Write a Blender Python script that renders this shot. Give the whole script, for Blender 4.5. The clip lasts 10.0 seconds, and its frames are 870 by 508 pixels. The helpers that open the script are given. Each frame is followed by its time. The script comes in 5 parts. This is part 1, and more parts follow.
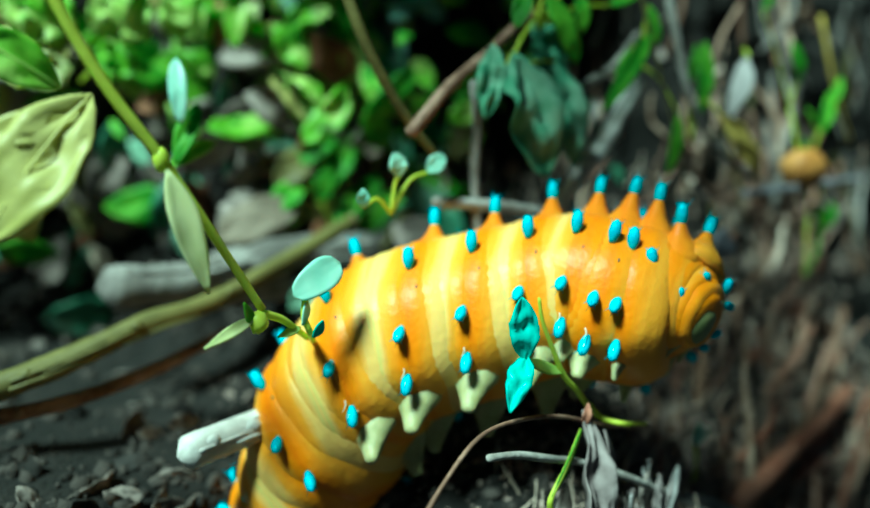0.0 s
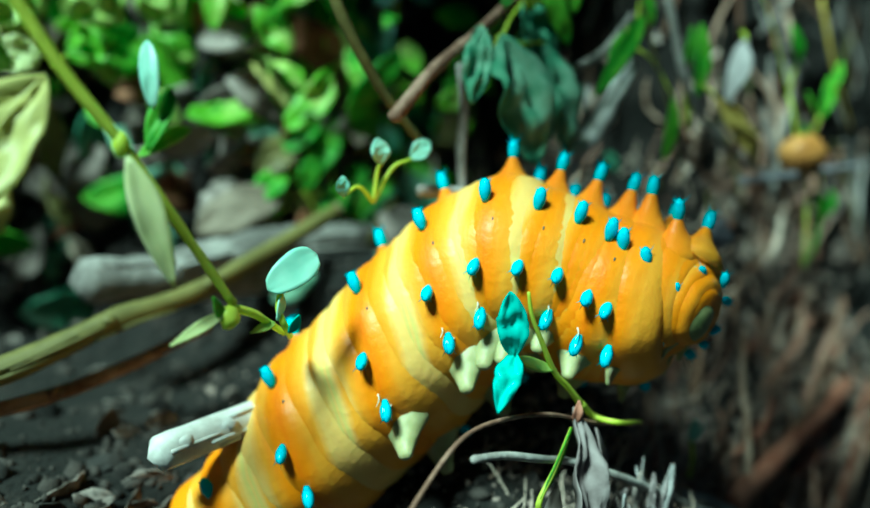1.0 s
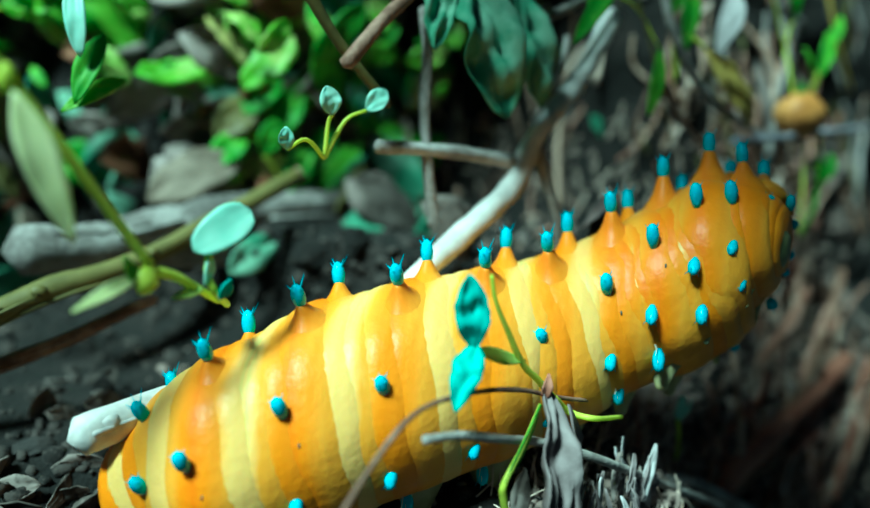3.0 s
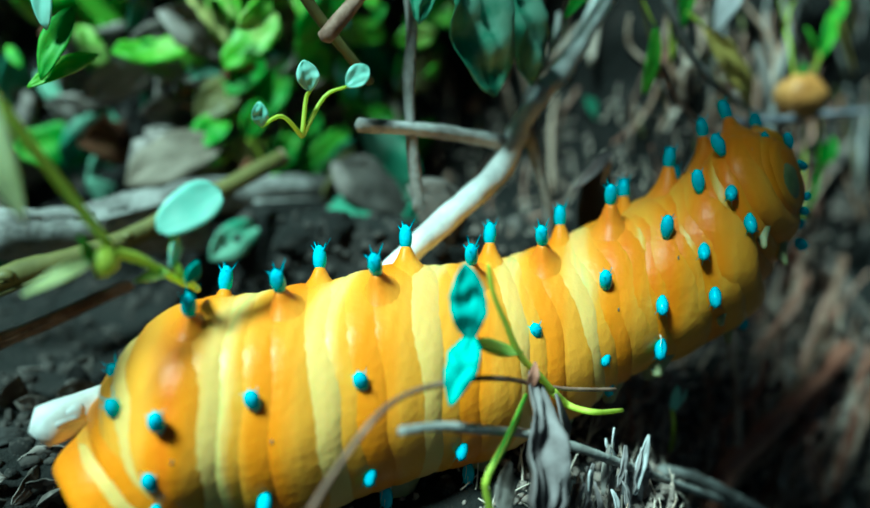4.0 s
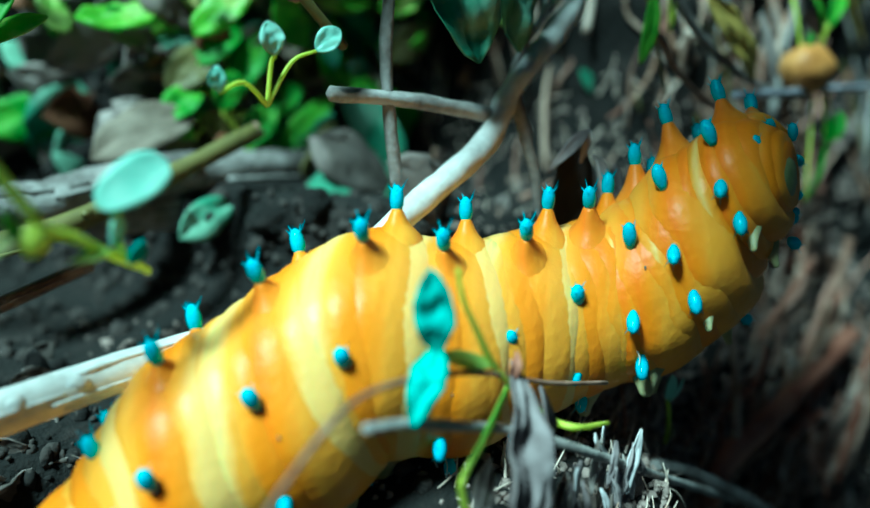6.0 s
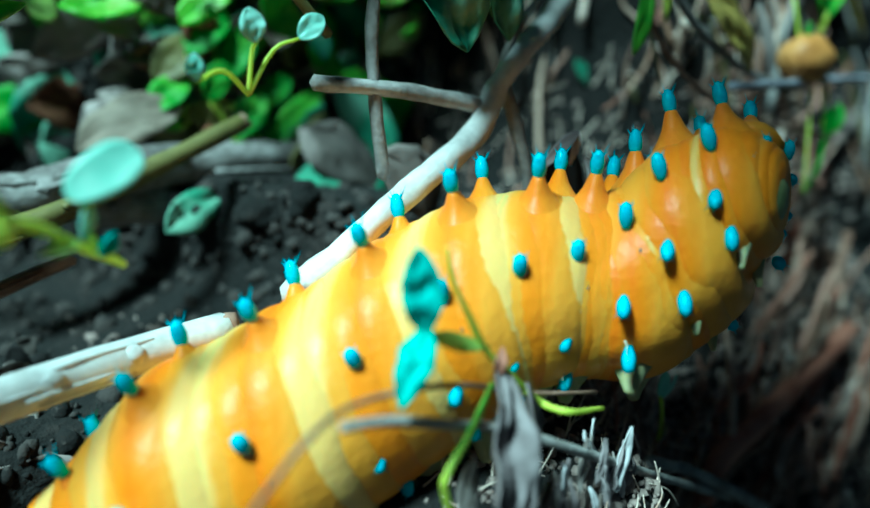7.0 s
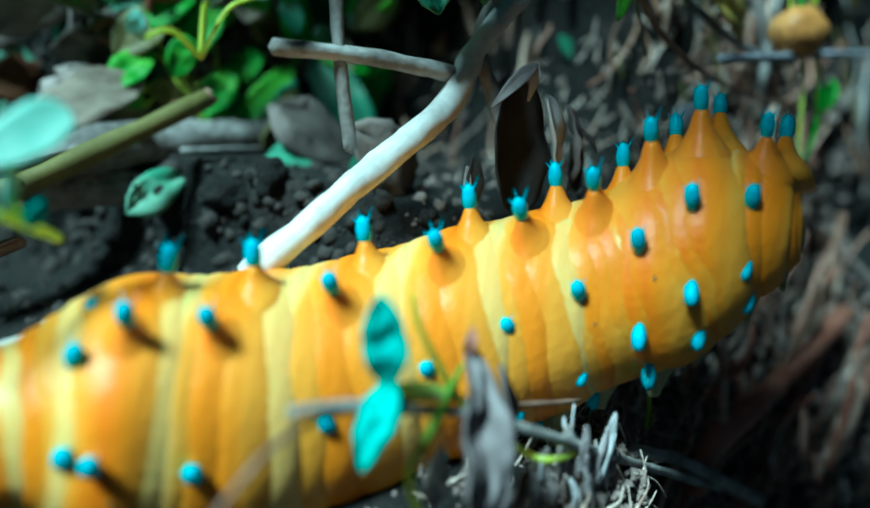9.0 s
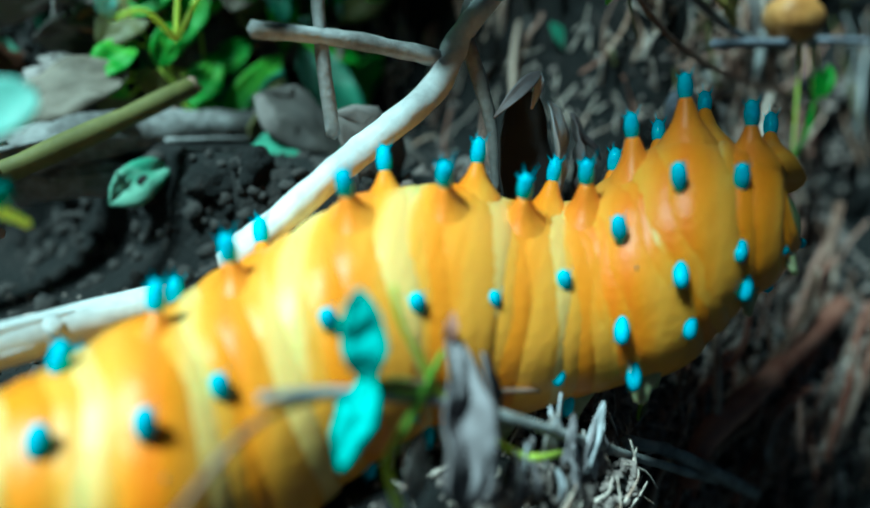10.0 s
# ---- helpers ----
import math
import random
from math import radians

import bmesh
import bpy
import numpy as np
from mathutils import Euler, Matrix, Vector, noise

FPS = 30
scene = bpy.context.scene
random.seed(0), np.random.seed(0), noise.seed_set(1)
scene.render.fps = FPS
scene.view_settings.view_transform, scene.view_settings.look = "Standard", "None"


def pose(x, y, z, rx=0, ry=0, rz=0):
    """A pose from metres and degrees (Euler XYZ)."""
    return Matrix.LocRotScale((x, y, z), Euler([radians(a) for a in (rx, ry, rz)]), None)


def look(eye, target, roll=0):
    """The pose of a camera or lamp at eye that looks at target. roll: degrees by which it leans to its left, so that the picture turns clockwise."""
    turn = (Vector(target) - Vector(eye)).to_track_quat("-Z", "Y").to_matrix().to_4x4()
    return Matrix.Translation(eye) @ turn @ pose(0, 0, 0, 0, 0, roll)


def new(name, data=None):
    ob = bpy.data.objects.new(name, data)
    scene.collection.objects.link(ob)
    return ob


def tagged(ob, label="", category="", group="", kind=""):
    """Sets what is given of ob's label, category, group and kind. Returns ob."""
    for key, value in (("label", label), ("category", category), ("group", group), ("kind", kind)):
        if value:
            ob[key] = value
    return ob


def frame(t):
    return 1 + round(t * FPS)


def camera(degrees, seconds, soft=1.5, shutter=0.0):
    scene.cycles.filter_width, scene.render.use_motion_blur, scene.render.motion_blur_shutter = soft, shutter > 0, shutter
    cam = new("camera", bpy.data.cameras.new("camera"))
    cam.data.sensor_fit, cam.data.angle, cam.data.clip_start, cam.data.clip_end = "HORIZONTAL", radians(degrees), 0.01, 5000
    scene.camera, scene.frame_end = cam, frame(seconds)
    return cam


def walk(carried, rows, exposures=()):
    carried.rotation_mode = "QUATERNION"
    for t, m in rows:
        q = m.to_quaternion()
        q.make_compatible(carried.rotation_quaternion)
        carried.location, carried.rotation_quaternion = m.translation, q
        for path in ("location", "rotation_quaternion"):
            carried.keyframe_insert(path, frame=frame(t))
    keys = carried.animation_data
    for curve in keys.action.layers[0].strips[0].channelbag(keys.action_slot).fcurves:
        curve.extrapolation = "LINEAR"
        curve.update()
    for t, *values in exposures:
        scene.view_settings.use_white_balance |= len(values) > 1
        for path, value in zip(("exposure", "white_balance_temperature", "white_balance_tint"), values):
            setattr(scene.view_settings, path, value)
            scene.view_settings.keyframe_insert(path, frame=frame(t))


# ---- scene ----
cam = camera(58.3, 10.0, soft=1.6)
cam.data.dof.use_dof = True
cam.data.dof.focus_distance = 0.088
cam.data.dof.aperture_fstop = 9.5

CM = 0.01
# The site: the bank's own axes are u (along it), w (up its face) and n (out of it), in centimetres.
UP = Vector((0.2, -0.5, 0.84)).normalized()
EX = (Vector((1, 0, 0)) - UP * UP.x).normalized()
EY = UP.cross(EX)
SITE = Matrix.Translation((0, 0, 0.12)) @ Matrix((EX, EY, UP)).to_4x4()
AU = Vector((0.7828, 0.6223, 0))
AN = Vector((0.6223, -0.7828, 0))
BANK = SITE @ Matrix.Translation(AN * -8.0 * CM) @ Matrix((AU, (0, 0, 1), AN)).transposed().to_4x4()

PATH = [
    (0, 0, 0, 0, 0, 0, 0),
    (0.5, 0.072, 0.212, -0.008, 0, -0.2, 0.1),
    (1, 0.172, 0.468, 0, -0.2, -0.7, 0.2),
    (1.5, 0.264, 0.696, -0.04, -0.2, -1, 0.2),
    (2, 0.388, 0.932, -0.128, -0.2, -1.4, 0.4),
    (2.5, 0.524, 1.192, -0.216, -0.3, -1.7, 0.5),
    (4, 0.868, 1.86, -0.412, -0.3, -2.5, 0.5),
    (4.5, 0.912, 2.016, -0.412, -0.2, -3.2, 0.4),
    (5, 0.984, 2.24, -0.436, -0.4, -3.4, 0.4),
    (7, 1.288, 2.76, -0.488, -0.2, -4.3, 0.3),
    (7.5, 1.392, 2.872, -0.524, -0.1, -4.3, 0.7),
    (8, 1.416, 3.012, -0.58, -0.2, -4.3, 0.7),
    (8.5, 1.436, 3.176, -0.684, -0.4, -4.4, 0.6),
    (9, 1.536, 3.312, -0.74, -0.7, -4.6, 0.6),
    (9.5, 1.664, 3.404, -0.828, -0.6, -4.6, 0.9),
    (10, 1.72, 3.48, -0.88, -0.6, -4.7, 0.9),
]
walk(cam, [(t, SITE @ pose(x * CM, y * CM, z * CM, 90 + tilt, roll, yaw)) for t, x, y, z, yaw, tilt, roll in PATH],
     exposures=((0.0, -0.1, 5150, -44), (2.5, -0.12, 4750, -46), (5.0, -0.06, 4500, -43), (8.5, -0.17, 4300, -38), (10.0, -0.19, 4350, -36)))

# ---- light
world = bpy.data.worlds.new("sky")
scene.world = world
world.use_nodes = True
SUN_WAY = Vector((-0.62, 0.74, 0.22)).normalized()
SUN_DIR = BANK.to_3x3() @ SUN_WAY
wn = world.node_tree.nodes
sky = wn.new("ShaderNodeTexSky")
sky.sky_type = "NISHITA"
sky.sun_disc = False
sky.sun_elevation = math.asin(SUN_DIR.z)
sky.sun_rotation = math.atan2(SUN_DIR.x, SUN_DIR.y)
wn["Background"].inputs["Strength"].default_value = 0.006
world.node_tree.links.new(sky.outputs[0], wn["Background"].inputs[0])
sun_data = bpy.data.lights.new("sun", "SUN")
sun_data.energy, sun_data.angle, sun_data.color = 8.0, radians(13), (1.0, 0.96, 0.90)
sun = new("sun", sun_data)
sun.matrix_basis = look(SUN_DIR * 5, (0, 0, 0))


# ---- materials
def material(name, colors, rough=0.6, scale=60.0, fine=400.0, bump=0.2, sss=0.0, spread=0.25, metal=0.0, depth=0.0006, glow=0.0):
    """colors: dark to light; blended by a coarse and a fine noise and by the object's own random number."""
    m = bpy.data.materials.new(name)
    m.use_nodes = True
    n, l = m.node_tree.nodes, m.node_tree.links
    b = n["Principled BSDF"]
    b.inputs["Roughness"].default_value = rough
    b.inputs["Metallic"].default_value = metal
    if sss:
        b.inputs["Subsurface Weight"].default_value = sss
        b.inputs["Subsurface Radius"].default_value = (1.0, 0.45, 0.15)
        b.inputs["Subsurface Scale"].default_value = 0.0015
    co = n.new("ShaderNodeTexCoord")
    info = n.new("ShaderNodeObjectInfo")
    geo = n.new("ShaderNodeNewGeometry")
    a, f = n.new("ShaderNodeTexNoise"), n.new("ShaderNodeTexNoise")
    a.inputs["Scale"].default_value, f.inputs["Scale"].default_value = scale, fine
    a.inputs["Detail"].default_value, f.inputs["Detail"].default_value = 3, 5
    for q in (a, f):
        l.new(co.outputs["Object"], q.inputs["Vector"])
    mix = n.new("ShaderNodeMath")
    mix.operation = "MULTIPLY_ADD"
    l.new(f.outputs[0], mix.inputs[0])
    mix.inputs[1].default_value = 0.45
    l.new(a.outputs[0], mix.inputs[2])
    rnd = n.new("ShaderNodeMath")
    rnd.operation = "ADD"
    l.new(info.outputs["Random"], rnd.inputs[0])
    l.new(geo.outputs["Random Per Island"], rnd.inputs[1])
    add = n.new("ShaderNodeMath")
    add.operation = "MULTIPLY_ADD"
    l.new(rnd.outputs[0], add.inputs[0])
    add.inputs[1].default_value = spread
    l.new(mix.outputs[0], add.inputs[2])
    ramp = n.new("ShaderNodeValToRGB")
    l.new(add.outputs[0], ramp.inputs[0])
    lo, hi = 0.45 + spread * 0.3, 0.95 + spread * 1.2
    e = ramp.color_ramp.elements
    while len(e) < len(colors):
        e.new(0.5)
    for i, c in enumerate(colors):
        e[i].position = min(1.0, (lo + (hi - lo) * i / max(1, len(colors) - 1)))
        e[i].color = (*c, 1)
    l.new(ramp.outputs[0], b.inputs["Base Color"])
    bp = n.new("ShaderNodeBump")
    bp.inputs["Strength"].default_value, bp.inputs["Distance"].default_value = bump, depth
    l.new(mix.outputs[0], bp.inputs["Height"])
    l.new(bp.outputs[0], b.inputs["Normal"])
    return m


def leaf_material(name, colors, rough=0.45, through_light=0.3, **more):
    m = material(name, colors, rough, **more)
    n, l = m.node_tree.nodes, m.node_tree.links
    t, mix = n.new("ShaderNodeBsdfTranslucent"), n.new("ShaderNodeMixShader")
    b = n["Principled BSDF"]
    l.new(b.inputs["Base Color"].links[0].from_socket, t.inputs["Color"])
    mix.inputs[0].default_value = through_light
    l.new(b.outputs[0], mix.inputs[1])
    l.new(t.outputs[0], mix.inputs[2])
    l.new(mix.outputs[0], n["Material Output"].inputs["Surface"])
    return m


def skin_material(name, stops):
    """Caterpillar skin: orange at the ring of warts, pale yellow-green between, by the place along the segment."""
    m = bpy.data.materials.new(name)
    m.use_nodes = True
    n, l = m.node_tree.nodes, m.node_tree.links
    b = n["Principled BSDF"]
    b.inputs["Roughness"].default_value = 0.42
    b.inputs["Specular IOR Level"].default_value = 0.28
    b.inputs["Subsurface Weight"].default_value = 0.15
    b.inputs["Subsurface Radius"].default_value = (1.0, 0.5, 0.12)
    b.inputs["Subsurface Scale"].default_value = 0.0012
    co = n.new("ShaderNodeTexCoord")
    sep = n.new("ShaderNodeSeparateXYZ")
    l.new(co.outputs["Object"], sep.inputs[0])
    wob = n.new("ShaderNodeTexNoise")
    wob.inputs["Scale"].default_value, wob.inputs["Detail"].default_value = 130, 3
    stretch = n.new("ShaderNodeMapping")
    stretch.inputs["Scale"].default_value = (2.2, 0.45, 0.45)
    l.new(co.outputs["Object"], stretch.inputs[0])
    l.new(stretch.outputs[0], wob.inputs["Vector"])
    at = n.new("ShaderNodeMath")
    at.operation = "MULTIPLY_ADD"
    l.new(sep.outputs[0], at.inputs[0])
    at.inputs[1].default_value = 100.0
    calm = n.new("ShaderNodeMath")
    calm.operation = "MULTIPLY_ADD"
    calm.inputs[1].default_value, calm.inputs[2].default_value = 0.45, 0.275
    l.new(wob.outputs[0], calm.inputs[0])
    l.new(calm.outputs[0], at.inputs[2])
    ramp = n.new("ShaderNodeValToRGB")
    l.new(at.outputs[0], ramp.inputs[0])
    e = ramp.color_ramp.elements
    e[0].position, e[0].color = stops[0][0], (*stops[0][1], 1)
    e[1].position, e[1].color = stops[-1][0], (*stops[-1][1], 1)
    for p, c in stops[1:-1]:
        x = e.new(p)
        x.color = (*c, 1)
    blotch = n.new("ShaderNodeTexNoise")
    blotch.inputs["Scale"].default_value, blotch.inputs["Detail"].default_value = 90, 2
    l.new(co.outputs["Object"], blotch.inputs["Vector"])
    much = n.new("ShaderNodeMapRange")
    much.inputs[1].default_value, much.inputs[2].default_value, much.inputs[4].default_value = 0.48, 0.75, 0.3
    l.new(blotch.outputs[0], much.inputs[0])
    tint = n.new("ShaderNodeMix")
    tint.data_type = "RGBA"
    tint.inputs[7].default_value = (0.86, 0.33, 0.06, 1)
    l.new(much.outputs[0], tint.inputs[0])
    l.new(ramp.outputs[0], tint.inputs[6])
    l.new(tint.outputs[2], b.inputs["Base Color"])
    fine = n.new("ShaderNodeTexNoise")
    fine.inputs["Scale"].default_value, fine.inputs["Detail"].default_value = 700, 4
    l.new(co.outputs["Object"], fine.inputs["Vector"])
    sumup = n.new("ShaderNodeMath")
    sumup.operation = "MULTIPLY_ADD"
    l.new(wob.outputs[0], sumup.inputs[0])
    sumup.inputs[1].default_value = 2.0
    l.new(fine.outputs[0], sumup.inputs[2])
    bp = n.new("ShaderNodeBump")
    bp.inputs["Strength"].default_value, bp.inputs["Distance"].default_value = 0.35, 0.0004
    l.new(sumup.outputs[0], bp.inputs["Height"])
    l.new(bp.outputs[0], b.inputs["Normal"])
    return m


DEEP_ORANGE, ORANGE, PEACH, PALE_GREEN, CREAM = (0.82, 0.205, 0.0), (0.84, 0.27, 0.002), (0.85, 0.38, 0.03), (0.74, 0.60, 0.18), (0.86, 0.56, 0.16)
SKIN = skin_material("caterpillar_skin", ((0.20, PEACH), (0.36, ORANGE), (0.50, DEEP_ORANGE), (0.64, ORANGE), (0.80, PEACH)))
REAR_FOLD = skin_material("rear_fold_skin", ((0.34, CREAM), (0.46, PEACH), (0.66, ORANGE)))
FRONT_FOLD = skin_material("front_fold_skin", ((0.34, ORANGE), (0.54, PEACH), (0.66, CREAM)))
FORE_FOLD = skin_material("fore_fold_skin", ((0.34, ORANGE), (0.44, PEACH), (0.50, CREAM), (0.56, PEACH), (0.66, ORANGE)))
FOLD = skin_material("fold_skin", ((0.33, PEACH), (0.41, CREAM), (0.48, PALE_GREEN), (0.52, CREAM), (0.57, PALE_GREEN), (0.62, CREAM), (0.69, PEACH)))
LEGSKIN = material("proleg_skin", [(0.26, 0.27, 0.10), (0.46, 0.45, 0.24)], 0.5, 300, 900, 0.3, sss=0.2, spread=0.05)
WART = material("wart_blue", [(0.0, 0.37, 0.58), (0.02, 0.60, 0.82)], 0.35, 500, 2000, 0.15, sss=0.1, spread=0.1)
BRISTLE = material("bristle", [(0.02, 0.05, 0.05), (0.05, 0.12, 0.12)], 0.5, spread=0.1)
WHITEHAIR = material("white_bristle", [(0.55, 0.53, 0.45), (0.8, 0.78, 0.7)], 0.5, spread=0.1)
HEAD = material("head_capsule", [(0.10, 0.15, 0.05), (0.30, 0.32, 0.14)], 0.35, 300, 900, 0.2, spread=0.05)
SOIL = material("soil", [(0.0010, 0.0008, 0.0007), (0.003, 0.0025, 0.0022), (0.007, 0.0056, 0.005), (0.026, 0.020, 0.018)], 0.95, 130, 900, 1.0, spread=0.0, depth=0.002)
CRUMB = material("soil_crumb", [(0.008, 0.006, 0.006), (0.06, 0.044, 0.038), (0.30, 0.235, 0.21)], 0.95, 300, 1500, 0.8, spread=0.3)
# darker version of soil_crumb, for the hollow
DARKCRUMB = material("dark_soil_crumb", [(0.002, 0.0018, 0.0017), (0.010, 0.008, 0.0075), (0.045, 0.037, 0.034)], 0.95, 300, 1500, 0.8, spread=0.3)
STRAW = material("straw", [(0.10, 0.06, 0.04), (0.30, 0.175, 0.115), (0.56, 0.41, 0.32)], 0.75, 150, 1200, 0.5, spread=0.3)
REDSTRAW = material("red_straw", [(0.14, 0.06, 0.04), (0.34, 0.16, 0.11), (0.50, 0.30, 0.23)], 0.75, 150, 1200, 0.5, spread=0.3)
PALEFIBRE = material("pale_fibre", [(0.24, 0.145, 0.105), (0.49, 0.34, 0.265), (0.76, 0.62, 0.53)], 0.75, 150, 1200, 0.5, spread=0.3)
BARK = material("bark_grey", [(0.10, 0.09, 0.085), (0.26, 0.24, 0.23), (0.46, 0.44, 0.43)], 0.85, 150, 900, 0.8, spread=0.12)
ROOTBARK = material("root_bark", [(0.05, 0.045, 0.043), (0.16, 0.145, 0.14), (0.34, 0.32, 0.31)], 0.9, 150, 900, 0.9, spread=0.1)
PALE = material("pale_stick", [(0.34, 0.32, 0.31), (0.62, 0.60, 0.59), (0.84, 0.83, 0.82)], 0.6, 120, 700, 0.4, spread=0.1)
REDWOOD = material("red_brown_stick", [(0.14, 0.045, 0.03), (0.34, 0.125, 0.08), (0.46, 0.21, 0.145)], 0.7, 120, 900, 0.6, spread=0.1)
BROWN = material("brown_twig", [(0.06, 0.03, 0.02), (0.17, 0.092, 0.062), (0.33, 0.21, 0.155)], 0.7, 150, 900, 0.5, spread=0.15)
STEM = leaf_material("green_stem", [(0.56, 0.72, 0.04), (0.82, 0.92, 0.14)], 0.45, 0.42, scale=100, spread=0.15)
OLIVE = material("olive_stem", [(0.06, 0.06, 0.015), (0.17, 0.155, 0.045)], 0.6, 100, 500, 0.4, spread=0.1)
MINT = leaf_material("mint_leaf", [(0.34, 0.70, 0.57), (0.60, 0.88, 0.77)], 0.4, 0.3, scale=120, spread=0.15)
CYANLEAF = leaf_material("blue_green_leaf", [(0.0, 0.40, 0.38), (0.03, 0.62, 0.55)], 0.4, 0.2, scale=150, spread=0.1)
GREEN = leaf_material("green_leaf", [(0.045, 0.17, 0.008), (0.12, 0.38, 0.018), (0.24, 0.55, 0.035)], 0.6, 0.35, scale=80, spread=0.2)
# fresh green; its lightened tones also carry sun glare on the far leaves
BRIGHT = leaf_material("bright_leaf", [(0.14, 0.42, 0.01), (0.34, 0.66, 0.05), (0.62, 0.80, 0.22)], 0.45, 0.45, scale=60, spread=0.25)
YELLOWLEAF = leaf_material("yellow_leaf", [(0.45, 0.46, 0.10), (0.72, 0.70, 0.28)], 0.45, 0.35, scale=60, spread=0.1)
PODLEAF = leaf_material("pod_leaf", [(0.72, 0.80, 0.36), (0.90, 0.93, 0.62)], 0.45, 0.55, scale=70, spread=0.1)
GREYLEAF = leaf_material("wilted_leaf", [(0.03, 0.12, 0.06), (0.10, 0.28, 0.16), (0.24, 0.42, 0.29)], 0.7, 0.1, scale=90, bump=0.7, spread=0.2)
DEADLEAF = leaf_material("dead_leaf", [(0.05, 0.04, 0.035), (0.16, 0.13, 0.115), (0.36, 0.31, 0.29)], 0.8, 0.08, scale=90, bump=0.8, spread=0.3)
# dead_leaf again in darker tones: the shade behind the body is in the colour
SHADELITTER = leaf_material("shaded_litter_leaf", [(0.02, 0.017, 0.015), (0.08, 0.066, 0.058), (0.22, 0.185, 0.17)], 0.85, 0.05, scale=90, bump=0.8, spread=0.3)
GREYDRY = leaf_material("grey_dry_leaf", [(0.08, 0.062, 0.066), (0.20, 0.165, 0.17), (0.38, 0.33, 0.34)], 0.75, 0.08, scale=140, bump=0.8, spread=0.1)
PALELITTER = leaf_material("pale_litter_leaf", [(0.065, 0.05, 0.036), (0.14, 0.11, 0.082), (0.25, 0.205, 0.16)], 0.75, 0.12, scale=90, bump=0.8, spread=0.3)
RUST = leaf_material("rust_litter_leaf", [(0.07, 0.025, 0.012), (0.20, 0.075, 0.035), (0.32, 0.15, 0.08)], 0.75, 0.1, scale=90, bump=0.7, spread=0.3)
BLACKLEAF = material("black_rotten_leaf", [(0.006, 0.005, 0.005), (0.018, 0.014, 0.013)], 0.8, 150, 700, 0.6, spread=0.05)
WHITEDRY = leaf_material("white_dry_leaf", [(0.50, 0.47, 0.50), (0.74, 0.71, 0.73)], 0.6, 0.15, scale=120, spread=0.05)
YELLOWDRY = leaf_material("yellow_dry_leaf", [(0.55, 0.38, 0.04), (0.74, 0.60, 0.16)], 0.6, 0.15, scale=120, spread=0.05)
GALL = material("orange_gall", [(0.34, 0.14, 0.03), (0.55, 0.26, 0.06), (0.66, 0.38, 0.14)], 0.55, 110, 800, 0.5, spread=0.05)
STONE = material("blue_grey_stone", [(0.10, 0.10, 0.13), (0.22, 0.22, 0.27), (0.36, 0.36, 0.42)], 0.85, 200, 900, 0.8, spread=0.1)


# ---- building helpers (shapes in bank centimetres)
def V(p):
    return Vector(p)


def finish(bm, name, mat, base, smooth=True):
    for v in bm.verts:
        v.co = (v.co - V(base)) * CM
    bmesh.ops.recalc_face_normals(bm, faces=bm.faces)
    me = bpy.data.meshes.new(name)
    bm.to_mesh(me)
    bm.free()
    me.materials.append(mat)
    if smooth:
        me.shade_smooth()
    return me


def at(base):
    return BANK @ Matrix.Translation(V(base) * CM)


def thing(name, base, label, category, group="", kind=""):
    ob = new(name)
    ob.empty_display_size = 0.002
    ob.matrix_basis = at(base)
    ob["base"] = tuple(base)
    return tagged(ob, label, category, group, kind)


def part(name, bm, mat, parent, label="", smooth=True, local=False):
    """One mesh object under a thing or part; bm is in bank centimetres, or in the parent's own with local."""
    me = finish(bm, name, mat, (0, 0, 0) if local else parent["base"], smooth)
    ob = new(name, me)
    ob.parent = parent
    ob["base"] = tuple(parent["base"])
    if label:
        ob["label"] = label
    return ob


def single(name, bm, mat, base, label, category, group="", kind="", smooth=True):
    ob = new(name, finish(bm, name, mat, base, smooth))
    ob.matrix_basis = at(base)
    return tagged(ob, label, category, group, kind)


def smooth_path(points, steps=6):
    """Catmull-Rom through the points."""
    p = [V(q) for q in points]
    p = [p[0] * 2 - p[1]] + p + [p[-1] * 2 - p[-2]]
    out = []
    for i in range(1, len(p) - 2):
        for k in range(steps):
            t = k / steps
            a, b, c, d = p[i - 1], p[i], p[i + 1], p[i + 2]
            out.append(0.5 * ((2 * b) + (c - a) * t + (2 * a - 5 * b + 4 * c - d) * t * t + (3 * b - a - 3 * c + d) * t ** 3))
    out.append(p[-2])
    return out


